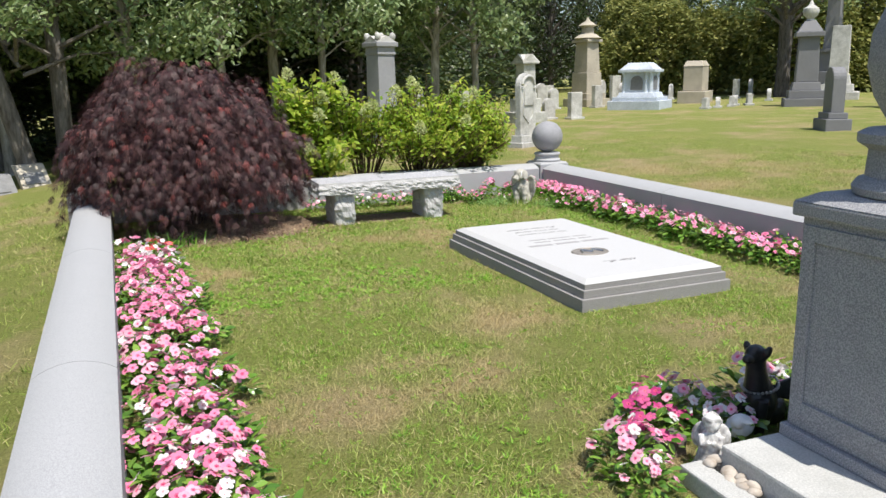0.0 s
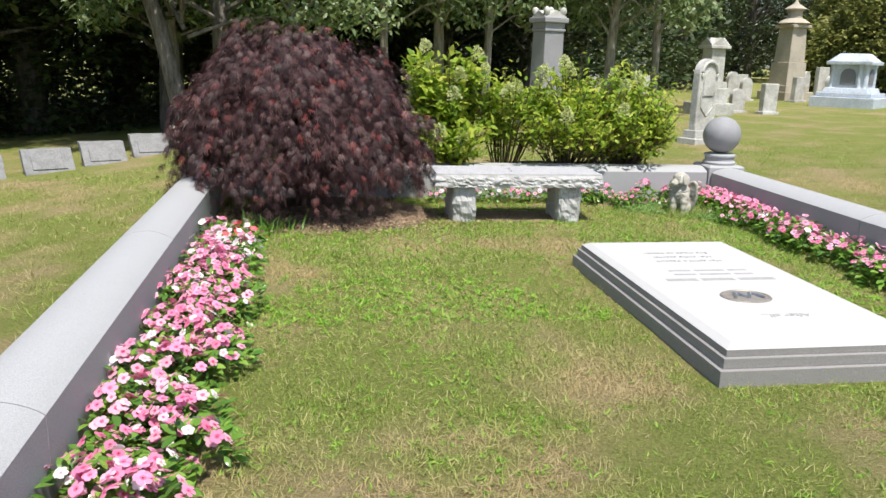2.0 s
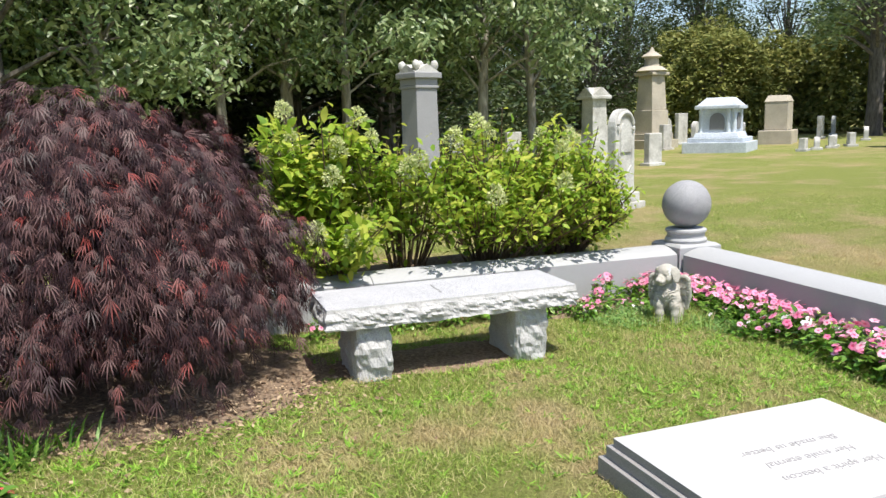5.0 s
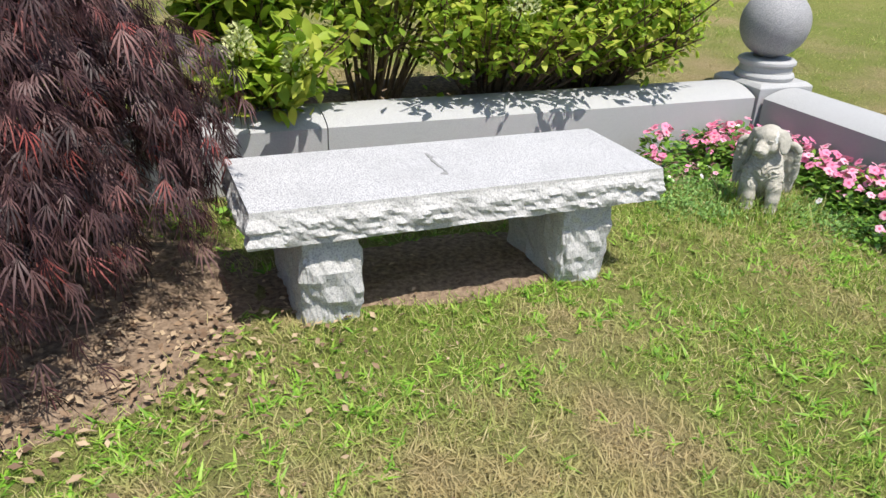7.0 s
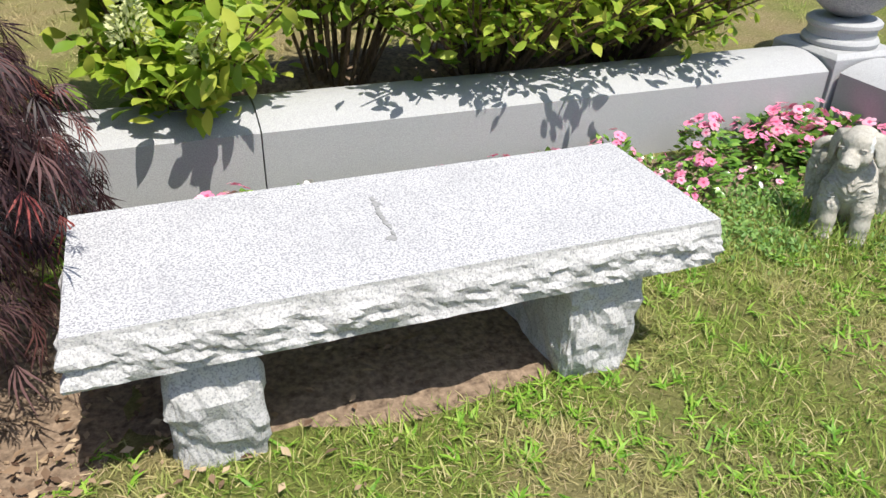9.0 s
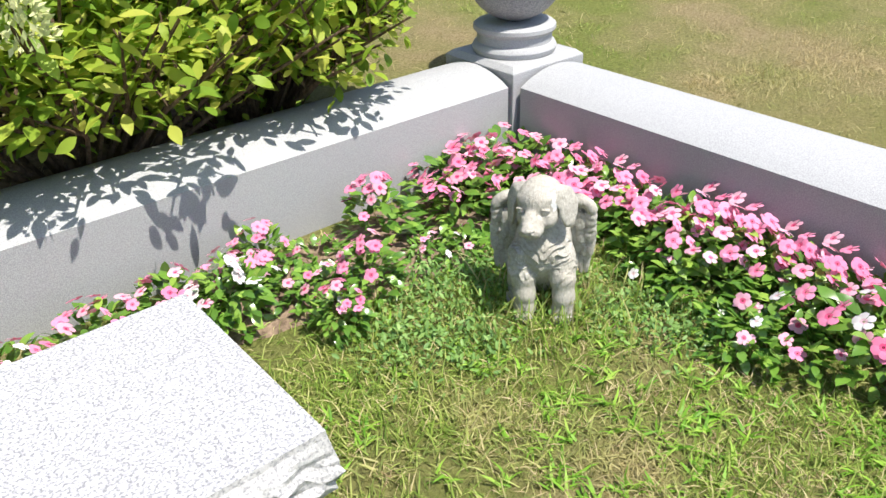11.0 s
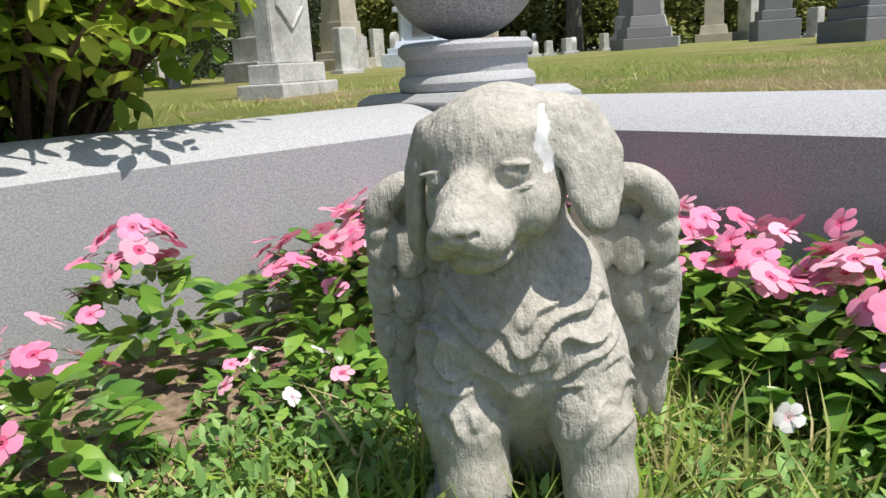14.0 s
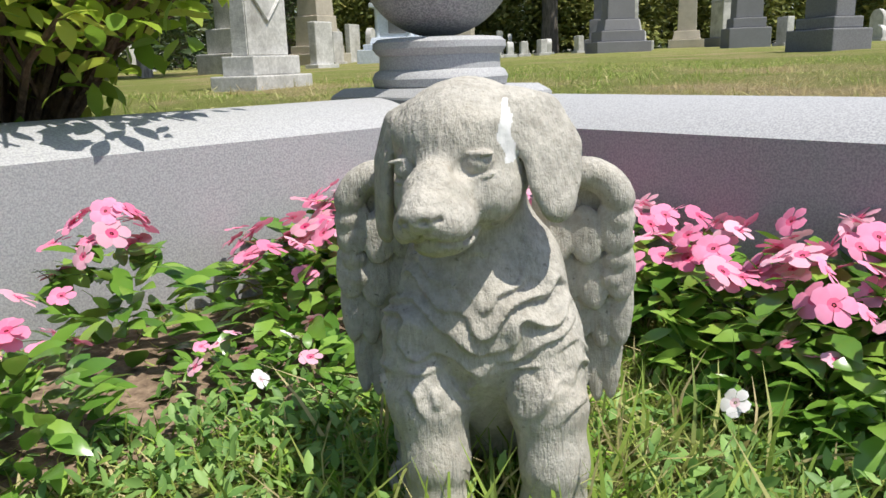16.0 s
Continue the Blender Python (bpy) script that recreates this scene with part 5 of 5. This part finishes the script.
for k, (x, y, a, w) in enumerate([(-8.78, 4.15, 30, 0.72), (-8.12, 4.75, 28, 0.68), (-7.55, 5.45, 26, 0.62), (-7.02, 6.05, 25, 0.5), (-9.55, 3.6, 30, 0.62), (-10.6, 3.0, 30, 0.4)]):
    t = thing("slant_headstone", "low slanted grey marble headstone with a worn rim", "gravestone", facing(x, y, a), "row of slanted headstones")
    s = cut(box(-w / 2, w / 2, -0.09, 0.09, -0.12, 0.42 + 0.05 * (k == 3), 0.012), 3)
    for v in s.verts:
        v.co.y += 0.75 * max(0, v.co.z)
        v.co.z *= 0.85
    roughen(s, 0.012, 7, None, k)
    part("tablet", s, SLANTSTONE if k != 3 else BUFF, t)
    part("inset_panel", box(-w * 0.34, w * 0.34, -0.012, 0.012, 0.0, 0.24, 0.004), SLANTSTONE, t).matrix_basis = pose(0, -0.035, 0.07, -40, 0, 0)

# ---- trees ----


def limb_tree(h, r, trunk_r, crown_z, leaf, n, mat, seed_lean, clumps, name_bark, droop=0.0):
    """Meshes of a trunk with limbs and of an uneven crown made of leaf clumps."""
    tr = tube([(0, 0, -0.3), (seed_lean * 0.3, 0, h * 0.25), (seed_lean * 0.7, 0.1, h * 0.5), (seed_lean, 0, h * 0.85)], [trunk_r * 1.25, trunk_r, trunk_r * 0.7, trunk_r * 0.2], 10)
    centres = []
    for k in range(clumps):
        a, q = k * 2.399, (k + 0.5) / clumps
        z = crown_z + (h - crown_z) * q
        f = math.sin(math.pi * min(1, 0.18 + 0.82 * q)) ** 0.6
        rr = r * f * rng.uniform(0.45, 1.0)
        c = Vector((math.cos(a) * rr + seed_lean * q, math.sin(a) * rr, z + rng.uniform(-0.4, 0.4)))
        centres.append((c, rng.uniform(0.5, 1.0) * r * 0.42))
        b = Vector((seed_lean * 0.6 * q, 0, crown_z * 0.75 + (z - crown_z) * 0.55))
        tube([b, b.lerp(c, 0.5) + Vector((0, 0, 0.15)), c], [trunk_r * 0.32, trunk_r * 0.2, trunk_r * 0.06], 5, tr)
    per = n // clumps
    loc = np.concatenate([np.array(c) + directions(per) * s * rng.random((per, 1)) ** 0.45 * np.array([1, 1, 0.8]) for c, s in centres])
    ways = directions(len(loc)) * np.array([1, 1, 0.4]) + np.array([0, 0, -droop])
    crown = cloud("crown", KITE_V if leaf > 0.15 else OVAL_V, KITE_F if leaf > 0.15 else OVAL_F, loc, ways, rng.normal(0, 0.6, len(loc)), rng.uniform(0.7, 1.3, len(loc)) * leaf, mat)
    return mesh_of(tr, "trunk", name_bark, True), crown


def stand(meshes, name, label, category, spots, group):
    first = None
    for x, y, s, a in spots:
        m = pose(x, y, gz(x, y) - 0.05, 0, 0, a)
        if first is None:
            first = thing(name, label, category, m, group)
            part("trunk", meshes[0], None, first)
            part("crown", meshes[1], None, first)
            o = first
        else:
            o = copy_thing(first, m)
        o.scale = (s, s, s)


pear_a = limb_tree(6.6, 2.1, 0.085, 2.1, 0.14, 8000, PEAR, 0.15, 22, PALEBARK, 0.5)
pear_b = limb_tree(7.2, 2.3, 0.10, 2.2, 0.145, 9000, PEAR, -0.2, 24, PALEBARK, 0.5)
stand(pear_a, "small_tree", "young broadleaf tree with a slim pale trunk", "tree", [(-0.9, 10.0, 1.15, 20), (3.4, 10.2, 1.1, 130), (-3.3, 9.4, 1.15, 200), (1.2, 11.2, 1.25, 80)], "young trees behind the shrubs")
stand(pear_b, "small_tree", "young broadleaf tree with drooping glossy leaves", "tree", [(-5.2, 8.2, 1.05, 40), (2.3, 10.6, 1.1, 170), (-1.9, 10.8, 1.2, 300), (-7.9, 9.4, 1.1, 100)], "young trees behind the shrubs")
lean = limb_tree(8.5, 2.6, 0.145, 2.6, 0.145, 9000, PEAR, -1.6, 24, BARK, 0.4)
stand(lean, "leaning_tree", "grey-barked tree leaning over the slanted headstones", "tree", [(-7.05, 6.6, 1.0, 10)], "trees at the wood's edge")
thick = limb_tree(8.5, 2.4, 0.15, 2.8, 0.145, 9000, PEAR, 0.2, 24, BARK, 0.4)
stand(thick, "broadleaf_tree", "thick grey-barked broadleaf tree", "tree", [(-6.55, 6.9, 1.0, 70)], "trees at the wood's edge")

wood_a = limb_tree(11.5, 3.6, 0.24, 1.6, 0.24, 8000, OAK, 0.3, 46, BARK)
wood_b = limb_tree(13.0, 3.9, 0.28, 2.6, 0.26, 8000, OAK, -0.4, 46, BARK)
wood_c = limb_tree(9.0, 3.2, 0.2, 0.8, 0.22, 8000, OAK, 0.1, 46, BARK)
sa, sb, sc = [], [], []
for k in range(13):
    sa.append((-34 + k * 2.9 + rng.normal(0, 0.7), 14.5 + rng.normal(0, 1.0) + 0.12 * k, rng.uniform(0.85, 1.1), rng.uniform(0, 360)))
for k in range(11):
    sb.append((-38 + k * 4.0 + rng.normal(0, 0.9), 20.5 + rng.normal(0, 1.2) + 0.25 * k, rng.uniform(0.9, 1.2), rng.uniform(0, 360)))
for k in range(10):
    sc.append((-30 + k * 3.6 + rng.normal(0, 0.9), 17.5 + rng.normal(0, 1.2) + 0.2 * k, rng.uniform(0.8, 1.1), rng.uniform(0, 360)))
# beyond the lawn
for k in range(16):
    a = radians(58 - k * 6.5)
    d = rng.uniform(47, 55)
    (sa if k % 2 else sb).append((4 + d * math.cos(a), -2 + d * math.sin(a), rng.uniform(0.72, 0.95), rng.uniform(0, 360)))
    d = rng.uniform(58, 66)
    sc.append((4 + d * math.cos(a + 0.05), -2 + d * math.sin(a + 0.05), rng.uniform(0.85, 1.1), rng.uniform(0, 360)))
sb += [(8.0, 31, 0.95, 20), (14.5, 46, 0.85, 90), (21, 47, 0.8, 150), (11.5, 37, 0.9, 40), (17.5, 40, 0.85, 200), (25, 41, 0.85, 260)]
sc += [(9.5, 40, 1.1, 10), (15, 35, 0.95, 70), (20.5, 37.5, 1.0, 130), (24, 46, 1.1, 190), (29, 38, 1.1, 250)]
sb += [(-12.4, 9.8, 1.0, 30), (-13.6, 8.4, 0.95, 140), (-8.4, 11.2, 0.9, 220), (-16.8, 8.6, 1.0, 300), (-12.0, 12.4, 1.0, 80), (-5.6, 12.2, 0.9, 10)]
stand(wood_a, "wood_tree", "dark green broadleaf tree at the wood's edge", "tree", sa, "trees of the wood")
stand(wood_b, "wood_tree", "tall dark broadleaf tree of the wood", "tree", sb, "trees of the wood")
stand(wood_c, "wood_tree", "bushy dark green tree of the wood", "tree", sc, "trees of the wood")
stand(limb_tree(9.0, 3.2, 0.26, 3.4, 0.2, 7000, PEAR, 0.1, 40, BARK), "lawn_tree", "broadleaf tree standing among the headstones", "tree", [(19.5, 15.9, 1.05, 30), (25.5, 21.0, 1.1, 80)], "lawn trees")


def yew_mesh():
    tr = tube([(0, 0, -0.2), (0.05, 0, 1.5), (0, 0, 3.2)], [0.25, 0.2, 0.08], 8)
    n = 14000
    u = directions(n)
    u[:, 2] = np.abs(u[:, 2]) * 1.1 - 0.1
    f = np.array([1 + 0.22 * noise.fractal(Vector(d) * 3.0, 0.8, 2.1, 4) for d in u]) * (1 - np.abs(rng.normal(0, 0.09, n)))
    loc = np.stack([u[:, 0] * 2.6 * f, u[:, 1] * 2.6 * f, np.maximum(0.15, 0.6 + u[:, 2] * 3.6 * f)], 1)
    return mesh_of(tr, "trunk", BARK), cloud("crown", KITE_V, KITE_F, loc, directions(n) * np.array([1, 1, 0.5]) + u * 0.3 + np.array([0, 0, -0.35]), rng.normal(0, 0.5, n), rng.uniform(0.14, 0.28, n), YEWLEAF)


stand(yew_mesh(), "yew", "broad rounded golden-green evergreen", "tree", [(18.6, 23.2, 1.05, 0), (21.5, 22.6, 1.0, 90), (23.6, 19.4, 1.25, 200), (26.8, 18.6, 1.3, 40), (29.5, 14.0, 1.1, 130), (33, 9, 1.2, 20), (32, 3, 1.1, 70), (20.5, 26.8, 1.25, 260)], "evergreens beyond the headstones")


def build_undergrowth():
    n = 26000
    x = rng.uniform(-45, 12, n)
    loc = np.stack([x, 19 + 0.12 * (x + 45) + rng.normal(0, 2.2, n), -0.6 + rng.beta(1.1, 1.6, n) * 4.6], 1)
    me = cloud("undergrowth", KITE_V, KITE_F, loc, directions(n) * np.array([1, 1, 0.4]), rng.normal(0, 0.6, n), rng.uniform(0.2, 0.45, n), OAK)
    thing("undergrowth", "dark leafy undergrowth below the wood", "undergrowth", kind="stuff", mesh=me)
    n = 16000
    x = rng.uniform(-20, -4.5, n)
    loc = np.stack([x, 10.4 + 0.12 * (x + 20) + np.abs(rng.normal(0, 1.4, n)), -0.8 + rng.beta(1.0, 1.5, n) * 4.2], 1)
    me = cloud("thicket", KITE_V, KITE_F, loc, directions(n) * np.array([1, 1, 0.4]), rng.normal(0, 0.6, n), rng.uniform(0.14, 0.30, n), OAK)
    thing("thicket", "dark shaded thicket behind the slanted headstones", "undergrowth", kind="stuff", mesh=me)
    n = 30000
    a = rng.uniform(-0.9, 1.8, n)
    d = 66 + rng.normal(0, 3, n)
    loc = np.stack([4 + d * np.cos(a), -2 + d * np.sin(a), rng.beta(1.0, 1.4, n) * 7], 1)
    me = cloud("far_wood", KITE_V, KITE_F, loc, directions(n) * np.array([1, 1, 0.4]), rng.normal(0, 0.6, n), rng.uniform(0.5, 1.1, n), OAK)
    thing("far_wood", "dark line of distant woodland", "woodland", kind="stuff", mesh=me)


build_undergrowth()

# ---- bare soil and turf ----


def patch(name, label, cx, cy, rx, ry, mat, z=0.02, steps=48):
    bm = bmesh.new()
    rings = [[bm.verts.new((cx + rx * f * math.cos(a) * (1 + 0.10 * noise.noise(Vector((math.cos(a) * 2, math.sin(a) * 2, cx)))), cy + ry * f * math.sin(a) * (1 + 0.10 * noise.noise(Vector((math.cos(a) * 3, math.sin(a) * 3, cy)))),
                            z * (1 - f ** 3) - 0.012 * f ** 3 + 0.008 * noise.noise(Vector((f * 9, a * 4, cx))))) for a in [2 * math.pi * k / steps for k in range(steps)]] for f in (0.02, 0.25, 0.5, 0.7, 0.85, 0.95, 1.04)]
    for p0, p1 in zip(rings, rings[1:]):
        for k in range(steps):
            bm.faces.new((p0[k], p1[k], p1[(k + 1) % steps], p0[(k + 1) % steps]))
    bm.faces.new(rings[0])
    thing(name, label, "soil", kind="structure", mesh=mesh_of(bm, name, mat, True))


patch("mulch_bed", "brown mulch and fallen leaves under the maple", -4.36, -0.86, 1.18, 1.02, MULCH, 0.035)
patch("bare_soil", "dry brown soil under the bench", -2.6, -1.02, 0.88, 0.34, MULCH, 0.02)
patch("bed_soil", "dry brown soil of the flower bed", -0.80, -0.27, 0.95, 0.30, MULCH, 0.022)
patch("shrub_soil", "dark soil below the hydrangeas", -1.7, 0.95, 2.0, 0.45, MULCH, 0.30)


def keep_turf(x, y):
    """Where the lawn grows."""
    ok = ~((np.abs(x + 1.83) < 0.65) & (np.abs(y + 4.02) < 1.16))
    ok &= ~(((x + 4.32) / 1.18) ** 2 + ((y + 0.92) / 1.0) ** 2 < rng.uniform(0.5, 1.1, len(x)))
    ok &= ~(((x + 2.6) / 0.9) ** 2 + ((y + 1.02) / 0.30) ** 2 < rng.uniform(0.7, 1.2, len(x)))
    ok &= ~((x > -3.22) & (x < -1.85) & (y < -7.18) & (y > -8.3))
    ok &= ~((x > -1.6) & (y > -0.5 - 0.1 * np.sin(x * 7)) & (rng.random(len(x)) < 0.8))
    return ok


def turf(name, n, x0, x1, y0, y1, lo, hi, label, inside=True):
    x, y = rng.uniform(x0, x1, n), rng.uniform(y0, y1, n)
    # tufts: blades gather round a quarter of the spots
    c = rng.integers(0, max(1, n // 9), n)
    tx, ty = x[c], y[c]
    m = rng.random(n) < 0.6
    x, y = np.where(m, tx + rng.normal(0, 0.022, n), x), np.where(m, ty + rng.normal(0, 0.022, n), y)
    ok = keep_turf(x, y)
    if inside:
        ok &= (x < -0.02) & (y < -0.02) & (x > -5.505 - 0.045 * y + 0.02)
    else:
        ok &= (x > 0.45) | (y > 0.46) | (x < -5.86 - 0.045 * y)
    dry = np.array([noise.fractal(Vector((a * 1.1, b * 1.1, 3)), 0.8, 2, 3) for a, b in zip(x, y)])
    ok &= rng.random(n) > np.clip(dry * 1.6, 0.0, 0.75)
    x, y = x[ok], y[ok]
    z = np.array([gz(a, b) for a, b in zip(x, y)]) - 0.004
    ways = directions(len(x), 0.55) * np.array([1.5, 1.5, 1])
    ways[:, 2] = np.abs(ways[:, 2]) + 0.12
    me = cloud(name, [(a, b * 0.7, c2) for a, b, c2 in BLADE_V], BLADE_F, np.stack([x, y, z], 1), ways, rng.normal(0, 0.5, len(x)), rng.uniform(lo, hi, len(x)), GRASS)
    thing(name, label, "grass", kind="stuff", mesh=me)


turf("turf_near", 170000, -5.4, -0.05, -3.2, -0.05, 0.03, 0.07, "short green lawn grass with dry patches")
turf("turf", 200000, -5.3, -0.05, -9.0, -3.0, 0.03, 0.06, "short green lawn grass with dry patches")
turf("turf_outside", 130000, 0.45, 4.4, -3.5, 3.6, 0.025, 0.055, "mown grass outside the granite wall", False)
turf("turf_beyond", 30000, -9, -5.7, -8, 3.5, 0.04, 0.09, "mown grass beside the wall", False)
turf("turf_shade", 16000, -4.0, 2.5, 0.46, 3.5, 0.04, 0.09, "mown grass behind the wall", False)


def rosettes(name, label, n, blades, x0, x1, y0, y1, lo, hi, mat, flat, width):
    """Spreading tufts: blades that fan out from one root."""
    x, y = rng.uniform(x0, x1, n), rng.uniform(y0, y1, n)
    lush = np.array([noise.fractal(Vector((a * 0.9, b * 0.9, 8)), 0.8, 2, 3) for a, b in zip(x, y)])
    ok = keep_turf(x, y) & (x < -0.05) & (y < -0.05) & (x > -5.45 - 0.045 * y) & (rng.random(n) < np.clip(0.55 + lush * 1.3, 0.08, 1))
    x, y = np.repeat(x[ok], blades), np.repeat(y[ok], blades)
    m = len(x)
    a = rng.uniform(0, 6.28, m)
    loc = np.stack([x + rng.normal(0, 0.008, m), y + rng.normal(0, 0.008, m), np.full(m, 0.002)], 1)
    ways = np.stack([np.cos(a), np.sin(a), np.abs(rng.normal(flat, 0.25, m)) + 0.05], 1)
    me = cloud(name, [(p, q * width, r) for p, q, r in BLADE_V], BLADE_F, loc, ways, rng.normal(0, 0.4, m), rng.uniform(lo, hi, m), mat)
    thing(name, label, "grass", kind="stuff", mesh=me)


rosettes("crabgrass", "bright green crabgrass tufts spreading in the lawn", 5200, 8, -5.3, -0.05, -4.2, -0.05, 0.025, 0.065, CRAB, 0.35, 1.6)
rosettes("crabgrass_far", "bright green crabgrass tufts spreading in the lawn", 5200, 6, -5.3, -0.05, -9.0, -4.0, 0.018, 0.042, CRAB, 0.4, 1.6)
rosettes("thatch", "dry straw-coloured grass lying in the lawn", 9000, 5, -5.3, -0.05, -4.5, -0.05, 0.02, 0.05, THATCH, 0.1, 0.6)


def build_weeds():
    n = 3500
    c = [(-0.95, -0.55), (-0.62, -0.78), (-0.55, -1.05), (-1.15, -0.75), (-0.5, -1.25), (-0.75, -0.6), (-0.98, -0.85)]
    pick = rng.integers(0, len(c), n)
    xy = np.array(c)[pick] + rng.normal(0, 0.09, (n, 2))
    keep = (xy[:, 0] < -0.05) & (xy[:, 1] < -0.1)
    xy = xy[keep]
    n = len(xy)
    loc = np.stack([xy[:, 0], xy[:, 1], rng.beta(1.2, 2.0, n) * 0.06], 1)
    me = cloud("lawn_weeds", OVAL_V, OVAL_F, loc, directions(n, 0.3), rng.normal(0, 0.5, n), rng.uniform(0.012, 0.03, n), WEED)
    thing("lawn_weeds", "low green clover and weeds round the statue", "weeds", kind="stuff", mesh=me)
    n = 700
    a = rng.uniform(0, 6.28, n)
    r = np.abs(rng.normal(0.16, 0.09, n))
    loc = np.stack([-0.72 + r * np.cos(a), -0.90 + r * np.sin(a), np.zeros(n)], 1)
    me = cloud("long_grass", THIN_V, BLADE_F, loc, directions(n, 1.3), rng.normal(0, 0.5, n), rng.uniform(0.05, 0.15, n), GRASS)
    thing("long_grass", "longer grass blades round the statue's feet", "grass", kind="stuff", mesh=me)
    n = 150
    a = rng.uniform(0, 6.28, n)
    loc = np.stack([-4.95 + 0.28 * rng.normal(0, 0.5, n), -1.72 + 0.12 * rng.normal(0, 0.8, n), np.full(n, 0.0)], 1)
    me = cloud("strap_leaves", BLADE_V, BLADE_F, loc, directions(n, 0.7), rng.normal(0, 0.3, n), rng.uniform(0.12, 0.24, n), VINCALEAF)
    thing("strap_leaved_plant", "dark strap-leaved plants under the maple", "plant", kind="stuff", mesh=me)
    n = 2200
    loc = np.stack([-4.25 + rng.normal(0, 0.62, n), -1.35 + rng.normal(0, 0.30, n), rng.uniform(0.015, 0.045, n)], 1)
    me = cloud("leaf_litter", KITE_V, KITE_F, loc, directions(n) * np.array([1, 1, 0.2]), rng.normal(0, 0.4, n), rng.uniform(0.015, 0.045, n), LITTER)
    thing("leaf_litter", "dry brown leaves on the mulch", "leaves", kind="stuff", mesh=me)


build_weeds()
